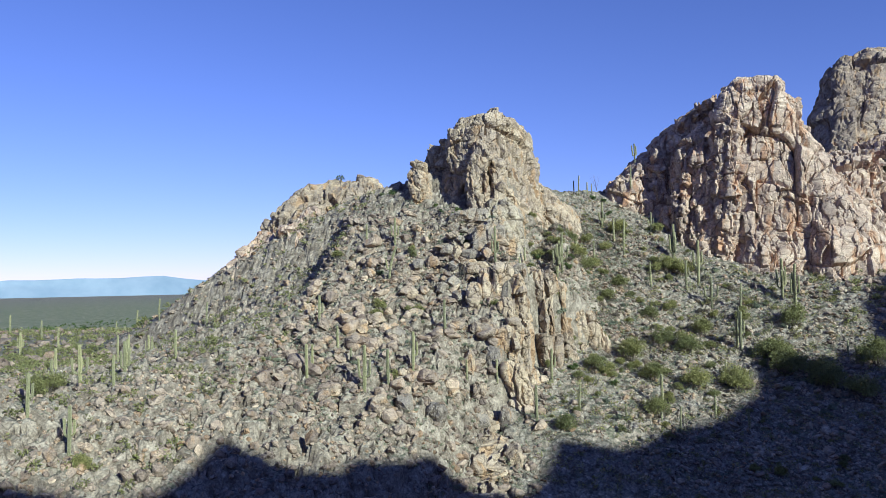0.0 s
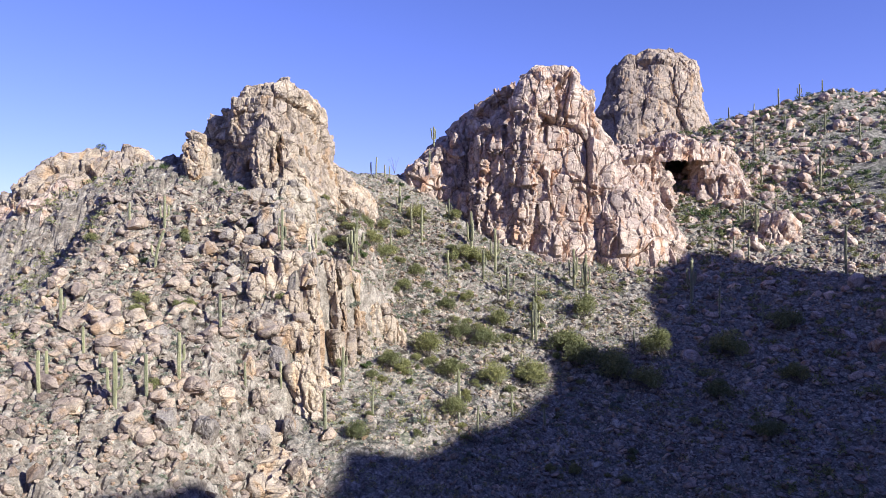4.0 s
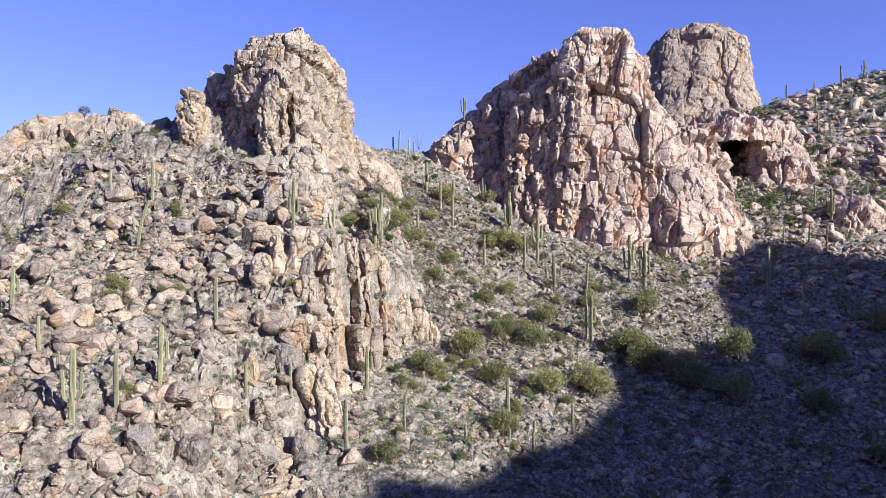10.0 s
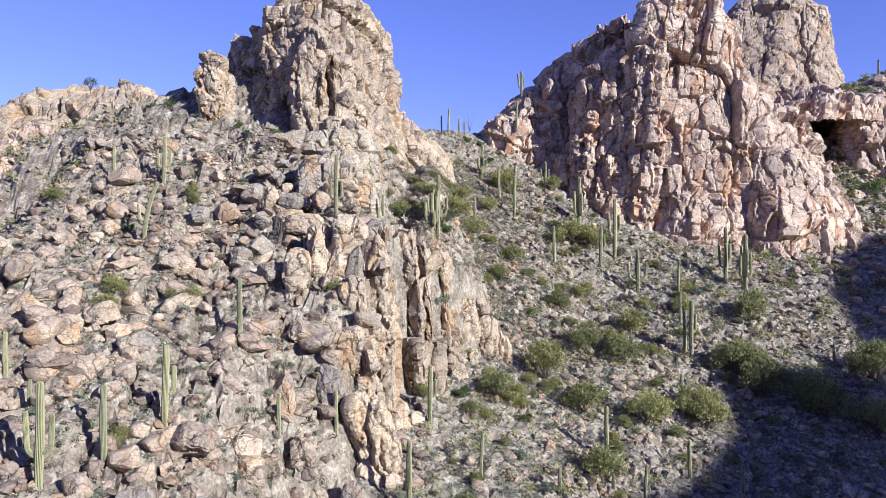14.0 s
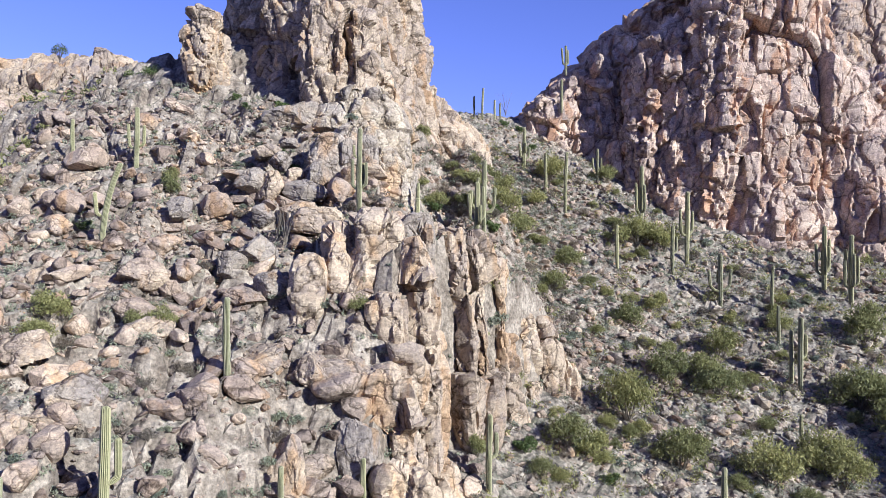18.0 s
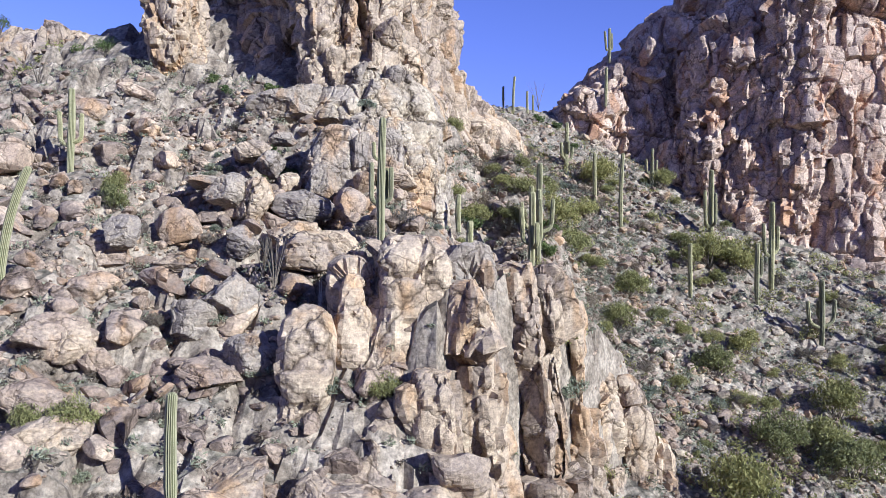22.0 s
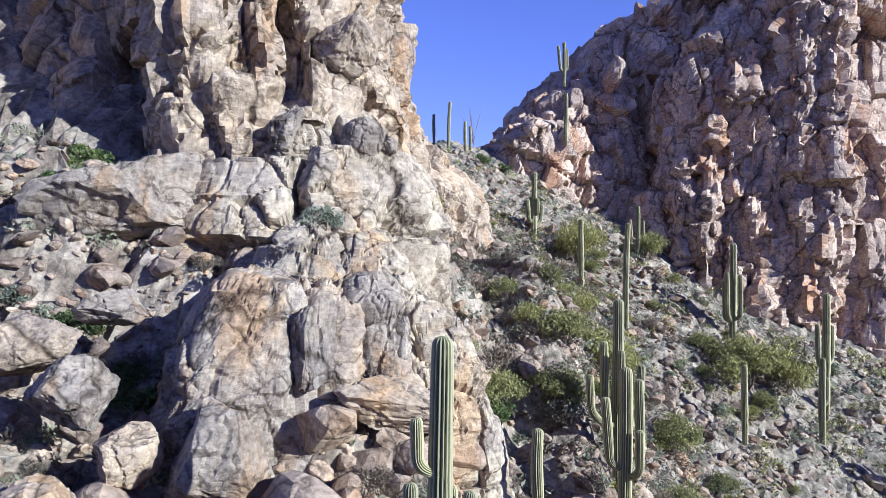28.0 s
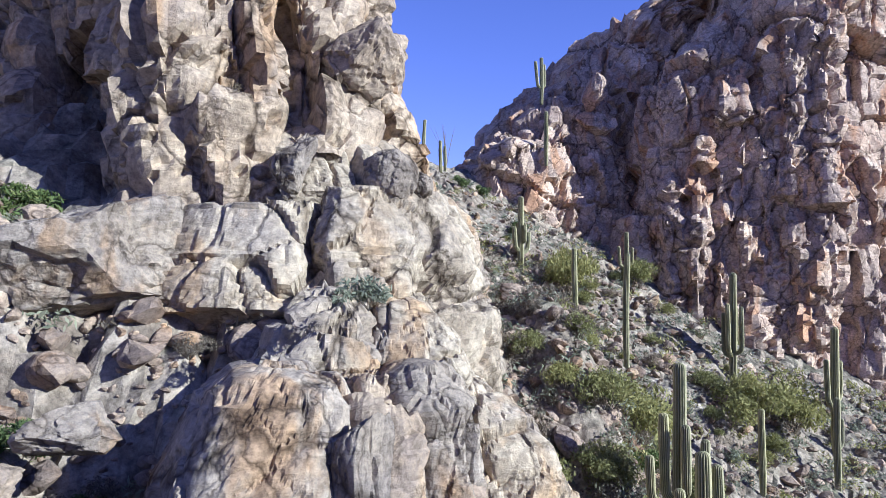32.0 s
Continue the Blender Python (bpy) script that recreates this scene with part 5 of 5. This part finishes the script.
# ---- shrubs ----
def leaf_cloud(rng, n, lumps, leaf, up=0.0):
    """Small leaves in uneven clumps. lumps: centre, half-sizes."""
    L = np.array(lumps, float)
    pick = rng.randint(len(L), size=n)
    d = rng.normal(size=(n, 3))
    d /= np.linalg.norm(d, axis=1)[:, None]
    P = L[pick, :3] + d * L[pick, 3:] * (rng.uniform(0.25, 1.0, n) ** 0.5)[:, None]
    a = rng.normal(size=(n, 3))
    a[:, 2] += up
    a /= np.linalg.norm(a, axis=1)[:, None]
    b = np.cross(a, rng.normal(size=(n, 3)))
    b /= np.linalg.norm(b, axis=1)[:, None]
    s = leaf * rng.uniform(0.6, 1.4, n)[:, None]
    V = np.stack([P - a * s, P + b * s * 0.32, P + a * s, P - b * s * 0.32], 1).reshape(-1, 3)
    return V, np.arange(4 * n).reshape(-1, 4)


def twigs(rng, n, h, spread, r=0.02):
    VV, FF, o = [], [], 0
    for _ in range(n):
        a = rng.uniform(0, 6.283)
        sp = spread * rng.uniform(0.3, 1.0)
        hh = h * rng.uniform(0.6, 1.0)
        pts = np.array([[math.cos(a) * sp * f ** 1.2 + 0.05 * rng.normal() * f, math.sin(a) * sp * f ** 1.2 + 0.05 * rng.normal() * f, hh * f - 0.12] for f in (0, 0.35, 0.7, 1.0)])
        ring = []
        for k, p in enumerate(pts):
            q = r * (1 - 0.8 * k / 3)
            for t in range(4):
                ring.append(p + (q * math.cos(t * 1.571), q * math.sin(t * 1.571), 0))
        VV.append(np.array(ring))
        for k in range(3):
            for t in range(4):
                FF.append([o + 4 * k + t, o + 4 * k + (t + 1) % 4, o + 4 * k + 4 + (t + 1) % 4, o + 4 * k + 4 + t])
        o += 16
    return np.concatenate(VV), np.array(FF)


def shrub(name, seed, n, leaf, material, width=1.0, h=0.8, clumps=9, stems=9, wood=BARK, up=0.0):
    """A shrub one metre in half-width."""
    rng = np.random.RandomState(seed)
    root = new(name)
    lumps = []
    for _ in range(clumps):
        a, d = rng.uniform(0, 6.283), rng.uniform(0.1, 0.75)
        q = rng.uniform(0.22, 0.42)
        lumps.append((math.cos(a) * d, math.sin(a) * d, h * rng.uniform(0.45, 1.0) * (1.1 - 0.5 * d), q, q, q * 0.7))
    V, F = leaf_cloud(rng, n, lumps, leaf, up)
    V[:, 2] = np.maximum(V[:, 2], 0.02)
    crown = new("crown", mesh_from("crown", V, F, material))
    crown.parent = root
    V, F = twigs(rng, stems, h * 0.95, 0.75, 0.018)
    st = new("wood", mesh_from("wood", V, F, wood))
    st.parent = root
    return root


SHRUBS = {
    "green": ([shrub("palo_verde_bush", 300 + q, 2900, 0.055, LEAF_GREEN, h=1.0, clumps=24, stems=20, up=0.8) for q in range(3)], "rounded olive-green desert bush among talus stones", "bush"),
    "dark": ([shrub("green_shrub", 310 + q, 1500, 0.07, LEAF_DARK, h=0.9) for q in range(2)], "dark green leafy shrub between boulders", "shrub"),
    "grey": ([shrub("brittlebush", 320 + q, 800, 0.085, LEAF_GREY, h=0.6, clumps=8) for q in range(3)], "low grey-green brittlebush on the slope", "shrub"),
    "dry": ([shrub("dry_bush", 330 + q, 1500, 0.05, LEAF_DRY, h=0.8, stems=26, up=1.0) for q in range(2)], "dry grey leafless bush on the slope", "shrub"),
}
SHRUB_USED = set()
shrub_rng = np.random.RandomState(77)


def grow(kind, x, y, width, z=None, tall=1.0):
    kinds, label, cat = SHRUBS[kind]
    k = shrub_rng.randint(len(kinds))
    src = kinds[k]
    z = float(height(x, y)[0]) - 0.05 if z is None else z
    s = width / 2
    m = pose(x, y, z, 0, 0, shrub_rng.uniform(0, 360))
    if (kind, k) in SHRUB_USED:
        ob = copy_thing(src, m)
    else:
        ob = src
        ob.matrix_basis = m
        SHRUB_USED.add((kind, k))
    ob.scale = (s, s * shrub_rng.uniform(0.8, 1.1), s * tall * shrub_rng.uniform(0.8, 1.05))
    tagged(ob, label, cat, group="desert shrubs")


for x, y, w in ((4.4, -6.0, 5.6), (10.4, 1.5, 4.6), (13.8, 1.9, 4.6), (8.7, 10.0, 3.8), (13.0, 24.2, 6.0), (16.7, 24.9, 4.6), (3.5, 33.7, 5.0), (0.7, 11.6, 3.0), (-1.9, 18.9, 4.0), (17.7, 7.9, 4.8), (12.3, 38.4, 3.6),
                (-1.7, -12.4, 4.0), (25.2, 12.2, 3.6), (2.9, 16.8, 3.4), (13.0, 14.4, 3.4), (34.5, 11.3, 6.0), (7.6, -10.8, 5.0), (14.3, -0.4, 5.0), (28.1, 0.6, 6.0), (14.1, -11.9, 5.2), (21.0, -10.1, 4.6)):
    grow("green", x, y, w * 1.2, tall=1.15)
for x, y, w in ((7.4, -20.8, 4.4), (29.2, -3.7, 6.6), (35.0, -4.6, 6.4), (0.5, -12.1, 3.4), (70.0, 4.1, 6.0), (56.9, -0.3, 7.0), (44.8, 0.3, 6.6), (35.2, -6.2, 6.6), (64.5, -8.5, 5.0), (39.7, -8.5, 6.0), (-6.0, -30.1, 3.6), (50.0, -10.8, 5.0),
                (53.4, -20.6, 5.0), (29.8, -0.4, 5.6), (20.7, -7.8, 4.6), (-66.1, -59.9, 4.0), (-53.8, -70.3, 2.6), (-34.6, -26.2, 3.0), (-5.0, 9.0, 4.4), (-3.5, 12.5, 4.2), (-6.5, 14.0, 3.6), (-3.0, 27.8, 3.6), (0.6, 26.2, 3.0)):
    grow("green", x, y, w * 1.2, tall=1.1)
for x, y, w in ((-28.6, -24.3, 2.4), (-32.8, -11.2, 2.4), (-16.9, -21.6, 1.8), (-30.1, -24.7, 1.9), (-34.4, -27.7, 2.6), (-46.1, -12.6, 2.5), (-33.2, -9.9, 2.2), (-28.8, -23.0, 2.0), (-28.6, -38.9, 2.4), (-11.5, -25.0, 2.4), (-9.0, -17.6, 2.2)):
    grow("green", x, y, w, tall=1.25)
for x, y, w in ((-37.3, -15.8, 2.0), (-25.8, -4.0, 2.2), (-27.2, -0.4, 2.0), (-24.0, -4.6, 2.2), (-30.0, 0.5, 2.0), (-31.5, 3.0, 1.6), (-5.2, -14.5, 2.6), (1.2, -14.4, 2.4), (-22.9, -5.2, 1.8), (-2.0, 44.0, 2.6), (0.5, 45.5, 2.4), (2.0, 40.0, 2.6), (-12.0, -9.0, 1.6)):
    grow("dark", x, y, w)
for x, y, w in ((-18.4, -12.0, 2.4), (-16.6, -11.4, 2.2), (-20.7, -27.9, 2.0), (-26.5, -31.9, 1.5), (-26.9, -25.7, 2.0), (-19.6, -10.4, 1.6), (-15.4, -8.8, 1.8), (-6.8, 5.0, 2.8), (-5.8, 8.0, 2.6), (-7.6, 10.5, 2.6), (-12.8, -9.6, 1.6), (4.3, 20.6, 2.6), (22.8, 7.7, 2.6), (18.7, 15.0, 2.2)):
    grow("dry", x, y, w)
for _ in range(60):
    x, y = shrub_rng.uniform(-14.5, -5), shrub_rng.uniform(-8, 16)
    grow(("dry", "green", "green", "dry", "dark")[shrub_rng.randint(5)], x, y, shrub_rng.uniform(1.4, 3.2))
for kind, x, y, w in (("green", -8.1, 5.7, 3.2), ("dry", -11.4, 5.2, 3.0), ("green", 4.3, 36.2, 3.4), ("green", 13.2, 25.7, 4.2), ("green", -9.2, 3.8, 2.6), ("dry", -11.1, 8.5, 2.6), ("dry", -5.8, 31.4, 2.4), ("green", -9.6, 6.3, 2.2), ("green", -13.5, 3.6, 2.0), ("dry", 7.5, 28.4, 2.6), ("dry", -5.9, 27.9, 2.2), ("green", 10.6, 26.4, 3.0), ("dry", -9.7, 9.7, 1.8), ("dry", 20.8, 25.4, 2.4), ("green", -12.8, 2.9, 2.2)):
    grow(kind, x, y, w, tall=1.1)
grow("grey", -19.2, -5.6, 1.7, z=71.9)
grow("dark", -23.3, -4.6, 2.2)
grow("dark", -24.4, -4.0, 1.6)
grow("dark", -25.4, -4.6, 2.0)
grow("grey", -24.6, -6.2, 1.5)
grow("green", -23.6, -4.2, 2.0)
grow("grey", -26.6, -5.0, 1.4)
grow("dark", -26.8, 1.0, 2.4, z=73.6)
grow("dry", -24.6, -3.9, 1.6)
grow("grey", -18.8, -2.2, 1.2, z=72.2)
grow("dry", -21.6, 0.2, 1.2, z=77.0)
for _ in range(330):
    x, y = shrub_rng.uniform(-46, -10), shrub_rng.uniform(-46, -2)
    if in_view_land(x, y) and abs(x - np.interp(y, CLIFF_Y, CLIFF_X)) > 2.5:
        grow(("grey", "grey", "grey", "dry")[shrub_rng.randint(4)], x, y, shrub_rng.uniform(0.7, 1.9))
for _ in range(260):
    x, y = shrub_rng.uniform(-8, 34), shrub_rng.uniform(-28, 42)
    if in_view_land(x, y):
        grow(("grey", "dry", "green", "green")[shrub_rng.randint(4)], x, y, shrub_rng.uniform(0.9, 2.8))


def shrub_field(name, label, n, box, lo, hi, seed, material, leaf=0.11, per=46):
    rng = np.random.RandomState(seed)
    x, y = rng.uniform(box[0], box[1], n), rng.uniform(box[2], box[3], n)
    ok = in_view_land(x, y)
    x, y = x[ok], y[ok]
    z = height(x, y)
    VV = []
    for a, b, c in zip(x, y, z):
        w = rng.uniform(lo, hi)
        lumps = [(a + rng.normal() * w * 0.3, b + rng.normal() * w * 0.3, c + w * rng.uniform(0.2, 0.5), w * 0.35, w * 0.35, w * 0.28) for _ in range(4)]
        V, _ = leaf_cloud(rng, per, lumps, leaf * (0.6 + 0.5 * w))
        VV.append(V)
    V = np.concatenate(VV)
    ob = new(name, mesh_from(name, V, np.arange(len(V)).reshape(-1, 4), material))
    tagged(ob, label, "shrubs", kind="stuff")


shrub_field("scrub", "low grey-green scrub over the spur", 1500, (-52, -9, -52, 4), 0.3, 0.9, 61, LEAF_GREY)
shrub_field("scrub", "dry scrub over the spur", 900, (-52, -9, -52, 4), 0.3, 0.9, 62, LEAF_DRY)
shrub_field("scrub", "olive scrub in the gully", 1100, (-9, 45, -40, 46), 0.5, 1.7, 63, LEAF_GREEN)
shrub_field("scrub", "grey scrub in the gully", 1300, (-9, 45, -40, 46), 0.4, 1.2, 64, LEAF_GREY)
shrub_field("scrub", "dry scrub in the gully", 900, (-9, 45, -40, 46), 0.4, 1.2, 69, LEAF_DRY)
shrub_field("scrub", "olive scrub on the shaded far slope", 900, (42, 118, -34, 90), 0.6, 2.4, 65, LEAF_GREEN, 0.2)
shrub_field("scrub", "dark scrub along the far ridge", 700, (66, 150, 40, 104), 0.7, 2.4, 70, LEAF_DARK, 0.2)
shrub_field("scrub", "scrub on the spur's far flank and shelf", 1700, (-120, -46, -90, 40), 0.5, 1.9, 66, LEAF_GREEN, 0.16)
shrub_field("scrub", "scrub on the shelf behind the spur", 1700, (-270, -95, -70, 150), 0.9, 2.6, 68, LEAF_GREEN, 0.24, 34)
shrub_field("scrub", "dark bushes dotted over the distant flats", 2600, (-900, -60, 60, 1500), 2.0, 5.0, 67, LEAF_DARK, 0.5, 20)


shrub_field("dry_grass", "dry grey grass and brush in the cleft beside the spire", 900, (-15, 4, -2, 36), 0.4, 1.1, 71, LEAF_DRY, 0.10, 40)
shrub_field("scrub", "grey-green brush in the cleft beside the spire", 800, (-15, 6, -2, 36), 0.4, 1.2, 72, LEAF_GREY, 0.10, 46)


# ---- ocotillo, dead cactus, small tree ----
def wand_plant(x, y, z, h, n, spread, seed):
    rng = np.random.RandomState(seed)
    root = new("ocotillo")
    for _ in range(n):
        a, sp = rng.uniform(0, 6.283), spread * rng.uniform(0.3, 1.0)
        path = [(math.cos(a) * sp * f ** 1.3, math.sin(a) * sp * f ** 1.3, h * rng.uniform(0.97, 1.0) * f - 0.1) for f in (0, 0.2, 0.4, 0.6, 0.8, 1.0)]
        V, F, _ = tube(path, [0.028, 0.026, 0.022, 0.018, 0.013, 0.005], 3, 2, 0.05)
        w = new("wand", mesh_from("wand", V, F, BARK, True))
        w.parent = root
    root.matrix_basis = pose(x, y, z)
    return tagged(root, "ocotillo with thin thorny upright wands", "ocotillo")


for q, (x, y, h, n, sp) in enumerate(((-22.6, -16.6, 2.6, 14, 1.0), (-23.4, -15.6, 2.2, 10, 0.8), (-1.0, 52.0, 4.0, 9, 1.9), (-44.0, 2.0, 2.6, 10, 1.0))):
    wand_plant(x, y, float(height(x, y)[0]) + (1.0 if q == 2 else 0.1), h, n, sp, 500 + q)


def dead_stump(x, y, h, seed):
    root = new("dead_cactus")
    rng = np.random.RandomState(seed)
    for k in range(5):
        a = k * 1.257
        path = [(0.07 * math.cos(a) + 0.03 * f * rng.normal(), 0.07 * math.sin(a) + 0.03 * f * rng.normal(), h * rng.uniform(0.75, 1.0) * f - 0.2) for f in (0, 0.33, 0.66, 1.0)]
        V, F, _ = tube(path, [0.05, 0.045, 0.04, 0.012], 3, 2, 0.1)
        w = new("rib", mesh_from("rib", V, F, DEADWOOD, True))
        w.parent = root
    root.matrix_basis = pose(x, y, float(height(x, y)[0]))
    return tagged(root, "bleached woody ribs of a dead saguaro", "dead cactus")


dead_stump(-20.4, -16.4, 2.3, 1)
dead_stump(-20.0, -16.0, 1.5, 2)


def small_tree(x, y, z, h, seed):
    rng = np.random.RandomState(seed)
    root = new("tree")
    lumps = []
    V0, F0, _ = tube([(0, 0, -0.3), (0.05, 0, h * 0.3), (0.02, 0.04, h * 0.62)], [0.12, 0.09, 0.03], 4, 2, 0.1)
    tk = new("trunk", mesh_from("trunk", V0, F0, BARK, True))
    tk.parent = root
    for k in range(7):
        a = rng.uniform(0, 6.283)
        e = (math.cos(a) * h * 0.38 * rng.uniform(0.4, 1), math.sin(a) * h * 0.38 * rng.uniform(0.4, 1), h * rng.uniform(0.6, 0.95))
        V0, F0, _ = tube([(0.03, 0, h * 0.25), (e[0] * 0.5, e[1] * 0.5, (h * 0.25 + e[2]) * 0.52), e], [0.06, 0.04, 0.012], 3, 2, 0.1)
        lb = new("limb", mesh_from("limb", V0, F0, BARK, True))
        lb.parent = root
        lumps.append((*e, h * 0.2, h * 0.2, h * 0.15))
    V0, F0 = leaf_cloud(rng, 1500, lumps, 0.07)
    cr = new("crown", mesh_from("crown", V0, F0, LEAF_DARK))
    cr.parent = root
    root.matrix_basis = pose(x, y, z)
    return tagged(root, "small dark green tree on the rocks", "tree")


small_tree(-56.5, 18.5, 82.4, 2.6, 1)
small_tree(-41.0, 6.0, 77.0, 2.6, 2)
small_tree(-43.0, 7.0, 77.0, 2.2, 3)
small_tree(24.0, 55.0, 95.0, 2.0, 4)
for x, y, z, w in ((-22.0, 13.0, 93.9, 1.2), (-20.6, 9.6, 92.0, 1.2), (-19.2, 9.6, 89.6, 1.3), (-24.0, 12.0, 93.4, 1.0), (32.5, 42.0, 104.4, 1.4), (36.5, 42.5, 104.4, 1.2), (22.0, 47.0, 93.0, 1.8)):
    grow("dark", x, y, w, z=z)
